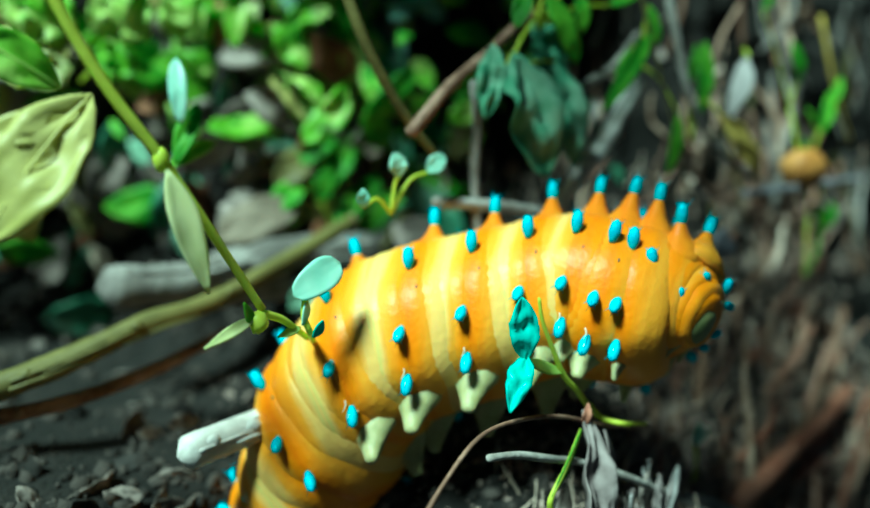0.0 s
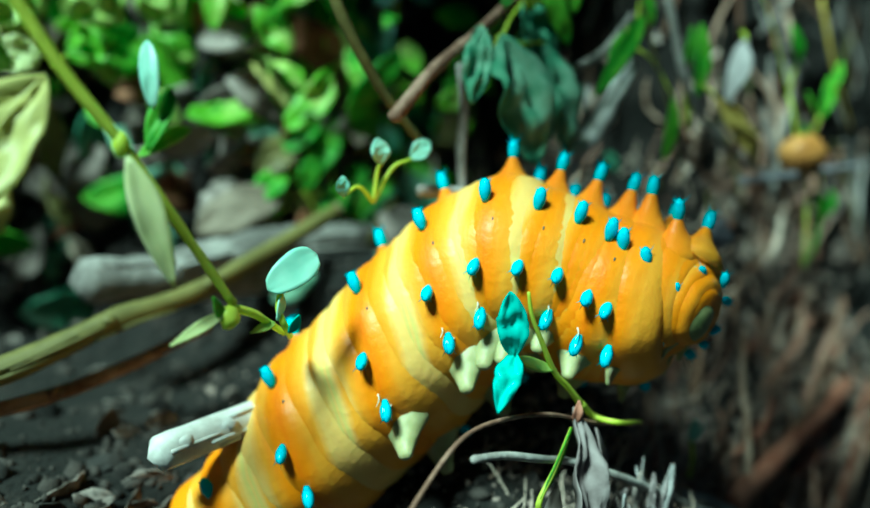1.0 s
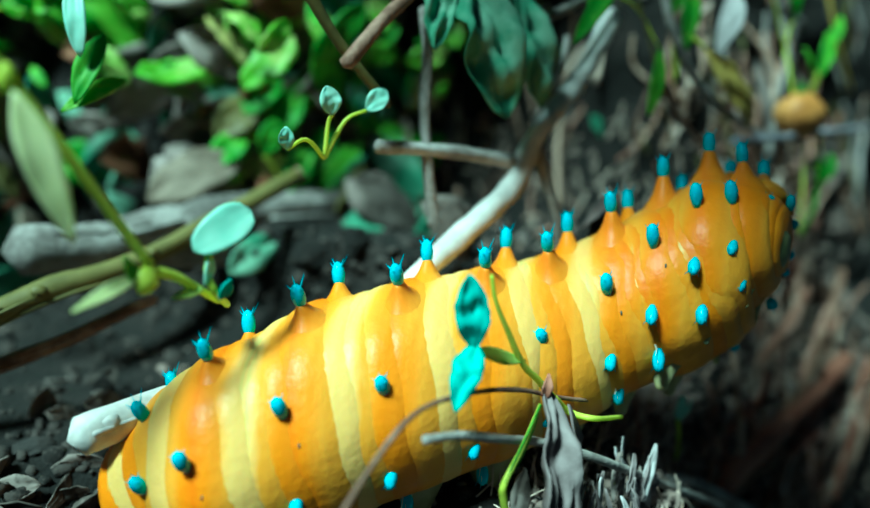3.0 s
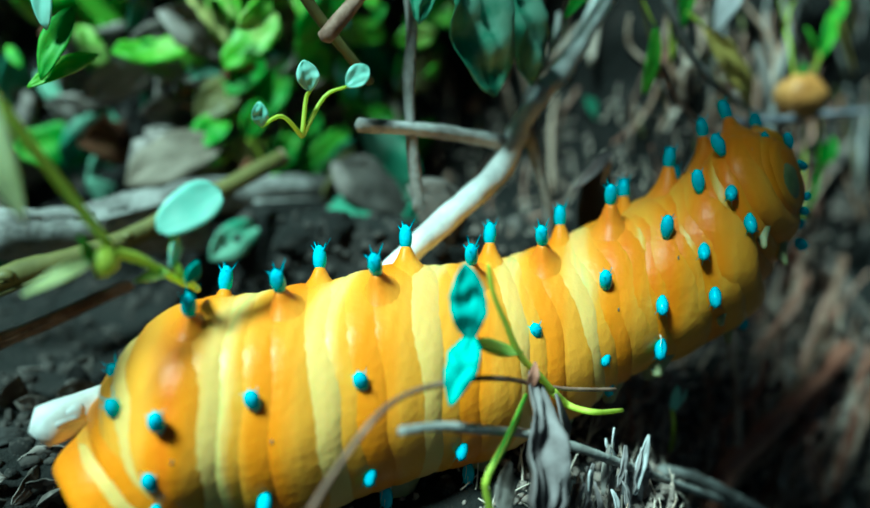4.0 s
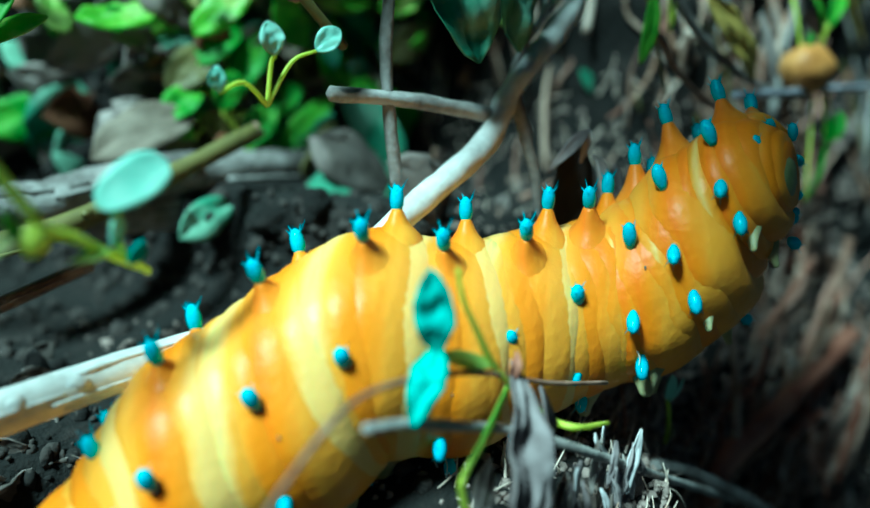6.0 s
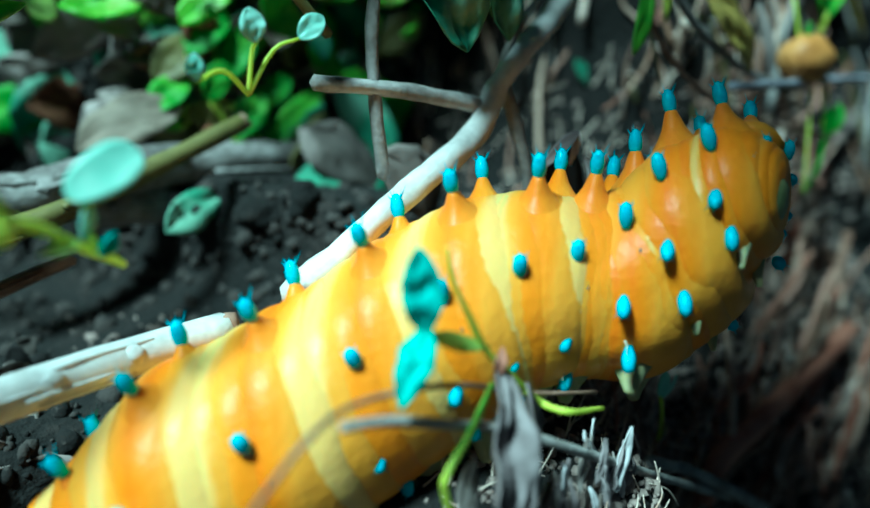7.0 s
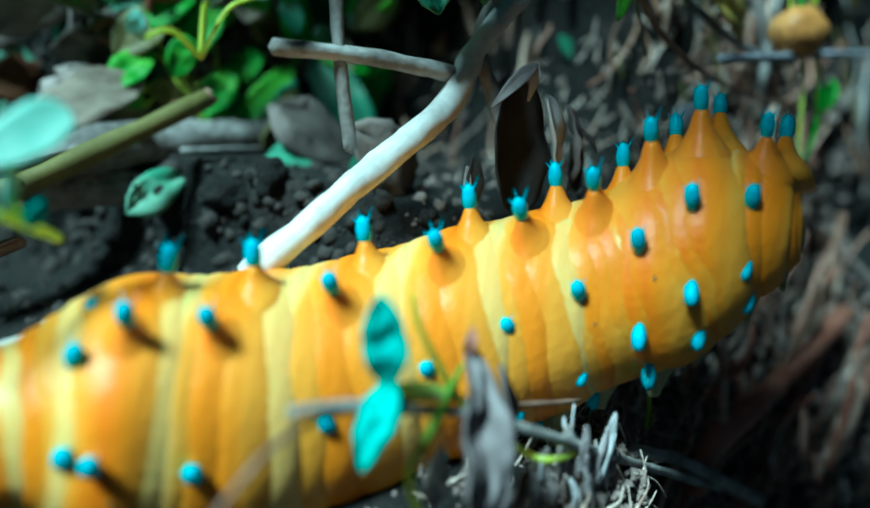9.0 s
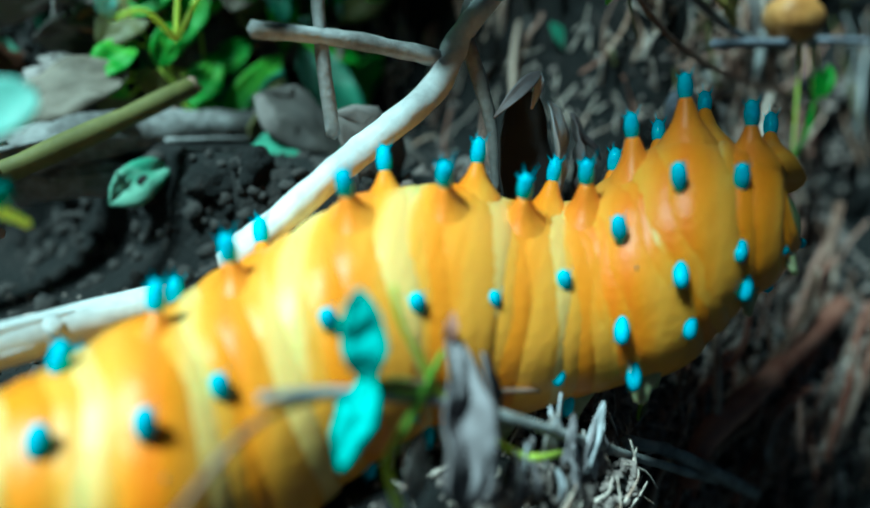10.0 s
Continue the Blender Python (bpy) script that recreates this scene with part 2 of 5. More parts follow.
def tube(points, r0, r1, sides=8, steps=6, rough=0.0, seed=0, bm=None, flat=1.0):
    """A tapered, slightly uneven round stem along a smooth path."""
    bm = bm or bmesh.new()
    path = smooth_path(points, steps)
    rings = []
    side = None
    for i, p in enumerate(path):
        d = (path[min(i + 1, len(path) - 1)] - path[max(i - 1, 0)]).normalized()
        if side is None:
            side = d.orthogonal().normalized()
        side = (side - d * side.dot(d)).normalized()
        up = d.cross(side)
        t = i / (len(path) - 1)
        r = r0 + (r1 - r0) * t
        ring = []
        for k in range(sides):
            a = 2 * math.pi * k / sides
            e = 1 + rough * noise.noise(V((p.x * 3 + seed, p.y * 3, p.z * 3)) + V((math.cos(a), math.sin(a), 0)) * 0.9)
            ring.append(bm.verts.new(p + (side * math.cos(a) + up * math.sin(a) * flat) * r * e))
        rings.append(ring)
    for a, b in zip(rings, rings[1:]):
        for k in range(sides):
            bm.faces.new((a[k], a[(k + 1) % sides], b[(k + 1) % sides], b[k]))
    for ring, p, s in ((rings[0], path[0], -1), (rings[-1], path[-1], 1)):
        d = (path[1] - path[0]) if s < 0 else (path[-1] - path[-2])
        tip = bm.verts.new(p + d.normalized() * s * (r0 if s < 0 else r1) * 0.6)
        for k in range(sides):
            bm.faces.new((ring[k], ring[(k + 1) % sides], tip))
    return bm


def leaf(base, tip, width, face=(0, 0, 1), fold=0.25, curl=0.1, widest=0.45, wave=0.0, thick=0.02, blunt=0.0, seed=0, bm=None, nl=10, nw=6, cup=0.0):
    """A solid leaf blade from base to tip with a folded midrib, a curl along its length and a wavy rim."""
    bm = bm or bmesh.new()
    base, tip = V(base), V(tip)
    d = tip - base
    long = d.length
    d.normalize()
    f = V(face)
    f = (f - d * f.dot(d)).normalized()
    s = d.cross(f)
    top, low = [], []
    for i in range(nl + 1):
        t = i / nl
        shape = (math.sin(math.pi * min(1, t / (2 * widest) if t < widest else 0.5 + (t - widest) / (2 * (1 - widest))))) ** (0.8 - 0.4 * blunt)
        half = max(0.012, width / 2 * shape)
        mid = base + d * long * t + f * (curl * long * math.sin(math.pi * t))
        rt, rl = [], []
        for k in range(nw + 1):
            q = 2 * k / nw - 1
            lift = fold * abs(q) * half - cup * q * q * half
            lift += wave * half * noise.noise(V((t * 4 + seed * 7.3, q * 2.1, seed)))
            lift += 0.006 * (1 if abs(q) < 0.01 else 0)
            p = mid + s * q * half * (1 + 0.12 * wave * noise.noise(V((t * 9 + seed, q, 3)))) + f * lift
            rt.append(bm.verts.new(p + f * thick / 2))
            rl.append(bm.verts.new(p - f * thick / 2))
        top.append(rt)
        low.append(rl)
    for g, flip in ((top, 0), (low, 1)):
        for a, b in zip(g, g[1:]):
            for k in range(nw):
                q = (a[k], a[k + 1], b[k + 1], b[k])
                bm.faces.new(q if not flip else q[::-1])
    for i in range(nl):
        bm.faces.new((top[i][0], top[i + 1][0], low[i + 1][0], low[i][0]))
        bm.faces.new((top[i][-1], low[i][-1], low[i + 1][-1], top[i + 1][-1]))
    for i in (0, nl):
        for k in range(nw):
            bm.faces.new((top[i][k], low[i][k], low[i][k + 1], top[i][k + 1]))
    return bm


def lump(centre, size, seed=0, rough=0.35, detail=2, bm=None):
    """An uneven clod."""
    bm = bm or bmesh.new()
    made = bmesh.ops.create_icosphere(bm, subdivisions=detail, radius=1.0)["verts"]
    for v in made:
        k = 1 + rough * noise.noise(v.co * 1.3 + V((seed, seed * 1.7, 0))) + rough * 0.5 * noise.noise(v.co * 3.1 + V((0, seed, seed)))
        v.co = V(centre) + V((v.co.x * size[0], v.co.y * size[1], v.co.z * size[2])) * k
    return bm


# ---- the ground: one sheet, a steep earth bank that levels out above and below
def ease(x):
    x = max(0.0, min(1.0, x))
    return x * x * (3 - 2 * x)


def bank_n(u, w):
    base = -1.0 - 0.4 * ease((w + 3.0) / 4.0)
    base += 0.85 * ease((-w - 2.0) / 1.5) * ease((u - 5.0) / 2.0)
    base -= 1.7 * ease((8.5 - u) / 4.0)
    base += 1.7 * ease((-w - 3.1) / 0.9) * ease((u - 6.0) / 1.2) * ease((12.0 - u) / 2.5)
    gully = 8.0 * ease((9.8 - u) / 5.0) * ease((w + 3.4) / 2.0)
    hollow = 5.8 * ease((15.0 - u) / 3.0) * ease((u - 5.5) / 2.0) * ease((w + 1.2) / 1.8) * ease((9.0 - w) / 3.0)
    base -= max(gully, hollow)
    p = V((u, w, 0))
    return base + 0.45 * noise.noise(p * 0.55) + 0.25 * noise.noise(p * 1.5) + 0.10 * noise.noise(p * 4.0)


def build_ground():
    up = BANK.to_3x3().inverted() @ V((0, 0, 1))
    out = (V((0, 0, 1)) - up * up.z).normalized()
    us = [-14 + 0.16 * i for i in range(266)]
    ws = [-9 + 0.14 * i for i in range(129)]
    far = [1.6 ** k for k in range(1, 19)]
    us = [us[0] - f for f in reversed(far)] + us + [us[-1] + f for f in far]
    rows = [("low", f) for f in reversed(far)] + [("core", w) for w in ws] + [("top", f) for f in far]
    bm = bmesh.new()
    grid = []
    level = (V((1, 0, 0)) - up * up.x).normalized()
    for kind, s in rows:
        line = []
        for u in us:
            core_u = max(-14.0, min(28.4, u))
            side = level * (u - core_u)
            edge_w = s if kind == "core" else ws[-1] if kind == "top" else ws[0]
            deep = bank_n(core_u, edge_w)
            deep += (-1.5 - deep) * ease((abs(u - core_u) + (0 if kind == "core" else s)) / 130.0)
            if kind == "core":
                p = V((core_u, s, deep)) + side
            elif kind == "top":
                b = 1 - math.exp(-s / 6.0)
                p = V((core_u, ws[-1], deep)) + (V((0, 1, 0)) * (1 - b) - out * b).normalized() * s + side
            else:
                b = 1 - math.exp(-s / 6.0)
                p = V((core_u, ws[0], deep)) + (V((0, -1, 0)) * (1 - b) + out * b).normalized() * s + side
            line.append(bm.verts.new(p))
        grid.append(line)
    for a, b in zip(grid, grid[1:]):
        for k in range(len(us) - 1):
            bm.faces.new((a[k], a[k + 1], b[k + 1], b[k]))
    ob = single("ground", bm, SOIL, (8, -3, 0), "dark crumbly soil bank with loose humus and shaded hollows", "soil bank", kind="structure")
    return ob


build_ground()

# ---- the caterpillar
RADII = (0.44, 0.80, 1.12, 1.17, 1.09, 1.17, 1.26, 1.30, 1.33, 1.25, 0.76)
HORNS = (0.10, 0.20, 0.33, 0.33, 0.28, 0.23, 0.20, 0.18, 0.16, 0.11, 0.10)
# rows of warts round each ring: angle from the flank towards the back, and whether a horn carries it
WART_ROWS = ((71, True), (102, True), (22, False), (-21, False), (-48, False), (151, False), (194, False), (221, False))


def ring_mesh(radius, half, drop, seed, nu=20, nv=56):
    """A swollen body ring, its axis along x, with shallow creases round it and a few pleats along it."""
    bm = bmesh.new()
    rings = []
    for i in range(nu + 1):
        q = 2 * i / nu - 1
        r = radius * (1 - drop * q * q)
        if abs(q) > 0.92:
            r *= 1 - 0.5 * (abs(q) - 0.92)
        ring = []
        for k in range(nv):
            a = 2 * math.pi * k / nv
            c, s = math.cos(a), math.sin(a)
            pucker = 0.006 * noise.noise(V((q * 1.8 + seed, c * 2.0, s * 2.0))) + 0.004 * noise.noise(V((q * 7.0 + seed, c * 3.0, s * 3.0)))
            lobes = 0.010 * math.cos(a * 8) * (1 - q * q)
            e = r * (1 + pucker + lobes)
            belly = 1 - 0.10 * max(0.0, -s) ** 2
            ring.append(bm.verts.new((q * half + 0.018 * radius * noise.noise(V((c * 1.7, s * 1.7, seed))), s * e * belly, c * e)))
        rings.append(ring)
    for a, b in zip(rings, rings[1:]):
        for k in range(nv):
            bm.faces.new((a[k], a[(k + 1) % nv], b[(k + 1) % nv], b[k]))
    for ring, x in ((rings[0], -half), (rings[-1], half)):
        tip = bm.verts.new((x * 1.02, 0, 0))
        for k in range(nv):
            bm.faces.new((ring[k], ring[(k + 1) % nv], tip))
    return bm


def wart_point(theta, radius):
    a = radians(theta)
    d = V((0, math.sin(a), math.cos(a)))
    return d * radius, d


def club(foot, way, length, thick, spike, sides=10):
    """A wart: narrow foot, swollen body, rounded end with a crown of short stiff points."""
    bm = bmesh.new()
    side = way.orthogonal().normalized()
    up = way.cross(side)
    prof = [(0.0, 0.45), (0.15, 0.66), (0.35, 0.94), (0.55, 1.0), (0.75, 0.88), (0.90, 0.6), (0.97, 0.34), (1.0, 0.12)]
    rings = []
    for t, r in prof:
        rings.append([bm.verts.new(foot + way * length * t + (side * math.cos(2 * math.pi * k / sides) + up * math.sin(2 * math.pi * k / sides)) * r * thick) for k in range(sides)])
    for i, (a, b) in enumerate(zip(rings, rings[1:])):
        for k in range(sides):
            quad = (a[k], a[(k + 1) % sides], b[(k + 1) % sides], b[k])
            if i == 4 and k % 2 == 0:
                mid = sum((v.co for v in quad), V((0, 0, 0))) / 4
                out = (mid - foot) - way * (mid - foot).dot(way)
                tip = bm.verts.new(mid + (way + out.normalized() * 0.65).normalized() * spike * (0.8 + 0.3 * math.sin(k * 2.3 + length * 50)))
                inner = [bm.verts.new(mid + (v.co - mid) * 0.3) for v in quad]
                for j in range(4):
                    bm.faces.new((quad[j], quad[(j + 1) % 4], inner[(j + 1) % 4], inner[j]))
                    bm.faces.new((inner[j], inner[(j + 1) % 4], tip))
            else:
                bm.faces.new(quad)
    bm.faces.new(rings[-1])
    bm.faces.new(rings[0][::-1])
    return bm


def horn(foot, way, height, wide, sides=16):
    """The fleshy cone under a wart, spreading softly into the ring."""
    bm = bmesh.new()
    side = V((1, 0, 0))
    up = way.cross(side).normalized()
    rings = []
    for t, r in ((-1.00, 1.75), (-0.35, 1.40), (0.0, 1.02), (0.25, 0.74), (0.5, 0.53), (0.75, 0.40), (0.93, 0.30), (1.0, 0.24)):
        rings.append([bm.verts.new(foot + way * height * t + (side * math.cos(2 * math.pi * k / sides) * 0.72 + up * math.sin(2 * math.pi * k / sides)) * r * wide) for k in range(sides)])
    for a, b in zip(rings, rings[1:]):
        for k in range(sides):
            bm.faces.new((a[k], a[(k + 1) % sides], b[(k + 1) % sides], b[k]))
    bm.faces.new(rings[-1])
    bm.faces.new(rings[0][::-1])
    return bm


def proleg(theta, radius, length, thick):
    """A stumpy leg that narrows to a broad, flat foot."""
    bm = bmesh.new()
    foot, way = wart_point(theta, radius * 0.80)
    way = (way + V((0.05, -0.55, 0))).normalized()
    side = V((1, 0, 0))
    up = way.cross(side).normalized()
    side = up.cross(way)
    sides = 14
    rings = []
    for t, r in ((0.0, 1.3), (0.2, 1.12), (0.45, 0.80), (0.7, 0.55), (0.85, 0.42), (0.94, 0.36), (1.0, 0.20)):
        rings.append([bm.verts.new(foot + way * length * t + (side * math.cos(2 * math.pi * k / sides) + up * 0.75 * math.sin(2 * math.pi * k / sides)) * r * thick * (1 + 0.07 * math.sin(3 * k + 5 * t))) for k in range(sides)])
    for a, b in zip(rings, rings[1:]):
        for k in range(sides):
            bm.faces.new((a[k], a[(k + 1) % sides], b[(k + 1) % sides], b[k]))
    bm.faces.new(rings[-1])
    bm.faces.new(rings[0][::-1])
    return bm


def add_warts(seg, s, r):
    for theta, horned in WART_ROWS:
        horned = horned and s > 0
        out = wart_point(theta, 1)[1]
        rise = V((0, math.cos(radians(theta)), -math.sin(radians(theta))))
        h = HORNS[s] if horned else 0.04
        foot = out * r * 0.96 + V((0.17 if theta in (102, 151, 194, 221) else -0.05 if theta in (22, -21) else 0.0, 0, 0))
        if horned:
            part("horn", horn(foot + out * r * 0.01, out, h + 0.06, 0.20 + 0.42 * h), SKIN, seg, "fleshy orange horn under a wart", local=True)
            way, long, thick = out, 0.32, 0.078
            start = foot + out * h
        else:
            lean = 0.8 if theta in (22, 151) else -0.8
            way = (out + rise * lean).normalized()
            long, thick = (0.30, 0.080) if theta in (22, 151) else (0.28, 0.074)
            start = foot + out * 0.02 - rise * lean * 0.10
        if s == 0:
            long, thick = long * 0.75, thick * 0.75
        part("wart", club(start, way, long, thick, 0.15 if horned else 0.08), WART, seg, "blue wart with short spikes", local=True)


def build_caterpillar():
    body = thing("caterpillar", (0, 0, 0), "plump orange caterpillar with yellow creases and blue warts, crawling over soil", "caterpillar")
    body.matrix_basis = BANK
    segments, folds = [], []
    head = part("head", lump((0, 0, 0), (0.20, 0.34, 0.34), 3, 0.08, 3), HEAD, body, "small grey-green head capsule", local=True)
    for s, r in enumerate(RADII):
        seg = part("segment", ring_mesh(r, (0.20, 0.32, 0.50)[s] if s < 3 else 0.62, 0.28, s * 3.7), SKIN, body, local=True)
        add_warts(seg, s, r)
        if 3 <= s <= 9:
            p, way = wart_point(6, r * 0.995)
            part("spiracle", lump(p + V((0.10, 0, 0)), (0.013, 0.03, 0.02), s, 0.1, 2), BRISTLE, seg, "tiny dark breathing hole", local=True)
        if 3 <= s <= 8:
            tuft = bmesh.new()
            for k in range(3):
                p, way = wart_point(-40 - 4 * k, r * 0.98)
                d = (way + V((0.2 * (k - 1), -0.7, 0))).normalized()
                tube([p + V((0.05 * (k - 1), 0, 0)), p + d * 0.10, p + d * 0.22], 0.012, 0.003, 5, 2, bm=tuft)
            part("bristle_tuft", tuft, WHITEHAIR, seg, "short white bristles above a leg", local=True)
            for theta in (-66, 246):
                part("proleg", proleg(theta, r, 0.62 if s > 4 else 0.42, 0.26 if s > 4 else 0.2), LEGSKIN, seg, "pale greenish stumpy leg", local=True)
        elif s < 3:
            for theta in (-66, 246):
                part("leg", proleg(theta, r, 0.36, 0.10), LEGSKIN, seg, "short pointed leg", local=True)
        segments.append(seg)
    for s in range(len(RADII)):
        ahead = RADII[s]
        behind_r = RADII[s + 1] if s + 1 < len(RADII) else 0.7
        skins = (SKIN, FORE_FOLD, SKIN) if s < 4 else (REAR_FOLD, FOLD, FRONT_FOLD)
        for share, mat in zip((0.27, 0.5, 0.75), skins):
            r = (ahead + (behind_r - ahead) * share) * (0.978 if share == 0.5 else 0.99)
            folds.append((s, share, part("skin_fold", ring_mesh(r, 0.24 if s < 2 else 0.50, 0.20, s * 1.3 + share * 9, 14, 48), mat, body, "orange crease between rings" if s < 4 else "pale yellow crease between rings", local=True)))
    tail = part("tail_segment", lump((0, 0, 0), (0.45, 0.62, 0.62), 9, 0.06, 4), SKIN, body, "rounded orange rear end", local=True)
    return head, segments, folds, tail


HEAD_PIECE, SEGMENTS, FOLDS, TAIL_PIECE = build_caterpillar()

# ---- foreground: seedling, twigs and dry leaf before the caterpillar
def build_sprig():
    base = (7.93, -2.42, 1.39)
    sprig = thing("seedling", base, "small seedling with blue-green leaves on a thin green stalk in soil", "seedling")
    part("leaf", leaf((6.59, -1.7, 1.59), (6.45, -0.97, 1.69), 0.34, (-0.6, 0.1, 0.8), 0.25, 0.05, 0.5, 0.9, blunt=0.4, seed=1, nl=18, nw=8), CYANLEAF, sprig, "upright blue-green leaf")
    part("leaf", leaf((6.62, -1.65, 1.59), (6.26, -2.26, 1.69), 0.30, (-0.75, 0.2, 0.7), 0.25, 0.08, 0.4, 0.9, blunt=0.1, seed=2, nl=18, nw=8), CYANLEAF, sprig, "hanging blue-green leaf")
    part("leaf", leaf((6.62, -1.72, 1.58), (7.42, -1.94, 1.46), 0.18, (-0.5, 0.6, 0.8), 0.3, -0.05, 0.45, 0.1, seed=3), BRIGHT, sprig, "bright green folded leaf")
    part("stalk", tube([(7.93, -2.42, 1.39), (7.66, -2.18, 1.42), (7.4, -1.98, 1.46), (7.12, -1.6, 1.52), (6.91, -1.26, 1.56), (6.84, -1, 1.58)], 0.045, 0.02, rough=0.2), STEM, sprig, "thin olive-green stalk")
    part("stalk", tube([(7.93, -2.42, 1.39), (8.25, -2.63, 1.34), (8.31, -2.66, 1.64), (9.07, -2.8, 1.44)], 0.05, 0.025, rough=0.2), STEM, sprig, "arched green runner")
    return sprig


SPRIG = build_sprig()


def sprig_motion():
    """The seedling sways as the caterpillar pushes past it."""
    rows = [
        (0, -0.17, 0.48), (0.5, -0.16, 0.50), (1, -0.14, 0.46), (1.5, -0.17, 0.41), (2, -0.17, 0.26), (2.5, -0.19, 0.23),
        (4, 0.07, 0.16), (4.5, 0.00, 0.00), (5, 0.00, -0.06), (5.5, -0.02, -0.09), (7, 0.07, 0.07), (7.5, 0.12, -0.33),
        (8, 0.10, -0.16), (8.5, 0.13, -0.28), (8.75, 0.03, -0.46), (9, 0.09, -0.52), (9.5, 0.15, -0.53), (10, 0.12, -0.60),
    ]
    u, w, n = SPRIG["base"]
    walk(SPRIG, [(t, at((u + du, w + dw, n))) for t, du, dw in rows])


def twig(name, points, r0, r1, mat, label, category="twig", rough=0.25, seed=0, sides=8):
    if r0 < 0.11:
        return single(name, tube(points, r0, r1, sides, 6, rough, seed), mat, points[0], label, category)
    rng = random.Random(seed)
    path = smooth_path(points, 6)
    t = thing(name, points[0], label, category)
    part("shaft", tube(points, r0, r1, sides, 6, rough, seed), mat, t)
    for k in range(3):
        p = path[int((0.2 + 0.28 * k) * (len(path) - 1))] + V((0, 0.3 * r0, 0.75 * r0))
        part("knot", lump(p, (r0 * rng.uniform(0.35, 0.6), r0 * rng.uniform(0.3, 0.45), r0 * 0.35), seed + k, 0.4, 2), mat, t, "small rough knot")
    for k in range(4):
        a = int(rng.uniform(0.05, 0.7) * (len(path) - 1))
        side = V((0, rng.uniform(-0.5, 0.8), rng.uniform(0.5, 0.9))).normalized() * r0 * 0.93
        part("bark_strip", tube([path[a] + side, path[min(a + 3, len(path) - 1)] + side * 1.06, path[min(a + 6, len(path) - 1)] + side], r0 * 0.16, r0 * 0.08, 6, 3, 0.5, k), mat, t, "raised strip of bark")
    part("broken_end", lump(path[-1], (r1 * 0.95, r1 * 0.95, r1 * 0.9), seed, 0.5, 2), BROWN, t, "splintered brown end")
    return t


ARCH_LINE = [(4.9, -2.8, 1.59), (5.21, -2.44, 1.59), (5.71, -2.02, 1.59), (6.34, -1.92, 1.56), (7.15, -1.99, 1.5), (8.2, -2.27, 1.34), (9.27, -2.45, 1.24)]
ARCH = twig("twig", ARCH_LINE, 0.03, 0.024, BROWN, "thin arched brown twig over the soil", seed=1)


def arch_motion():
    """The arched twig is pressed down as the caterpillar crawls over it."""
    rows = [(0, 0.0, 0.0), (4.5, 0.0, 0.0), (5.5, 0.0, 0.0), (6.5, 0.0, -0.06), (7, 0.0, -0.17), (7.5, 0.0, -0.52), (8, 0.0, -0.41), (8.5, 0.01, -0.39), (9, 0.03, -0.43), (9.5, 0.05, -0.46), (10, 0.06, -0.42)]
    u, w, n = ARCH_LINE[0]
    walk(ARCH, [(t, at((u + du, w + dw, n))) for t, du, dw in rows])


twig("twig", [(5.81, -2.25, 1.64), (6.32, -2.31, 1.58), (6.9, -2.45, 1.54), (7.68, -2.67, 1.44), (8.31, -2.92, 1.64), (9.79, -3.56, 1.34), (13.1, -4.95, 0.6)], 0.045, 0.055, BARK, "thin grey weathered twig lying on soil", seed=2)


def build_blade():
    p = [(7.51, -2.2, 1.49), (7.15, -2.6, 1.56), (6.9, -2.91, 1.56), (6.92, -3.08, 1.52), (7.08, -3.42, 1.44)]
    plant = thing("grass_blade", p[-1], "bent green grass blade rising from soil", "grass")
    part("blade", tube(p, 0.022, 0.045, 6, 6, 0.1, flat=0.4), STEM, plant, "folded green blade")
    part("tip", leaf(p[2], p[0], 0.10, (0.4, 0.2, 1), 0.3, 0.02, 0.4), GREEN, plant, "flat green tip")


build_blade()


def build_dry_leaf():
    p = (7.54, -3.49, 1.69)
    dry = thing("dry_leaf", p, "curled grey-brown dry leaf standing upright in soil", "dry leaf")
    part("blade", leaf(p, (7.61, -1.97, 1.44), 0.52, (-0.1, 0.1, 1), 0.55, 0.06, 0.20, 1.0, 0.03, seed=5, nl=16, nw=10), GREYDRY, dry)
    part("curled_tip", leaf((7.58, -2.16, 1.46), (7.59, -1.87, 1.54), 0.12, (-0.6, 0, 1), 0.5, 0.15, 0.5, 0.3, seed=6), REDWOOD, dry, "reddish rolled tip")
    part("lobe", leaf((7.99, -3.2, 1.34), (7.9, -2.25, 1.54), 0.26, (0.5, 0.2, 1), 0.4, 0.1, 0.4, 0.6, 0.03, seed=7), GREYDRY, dry, "torn side lobe")
    part("lobe", leaf((7.25, -3.45, 1.39), (7.37, -2.88, 1.39), 0.22, (-0.5, 0.2, 1), 0.4, -0.1, 0.4, 0.6, 0.03, seed=8), DEADLEAF, dry, "darker crumpled lobe")


build_dry_leaf()


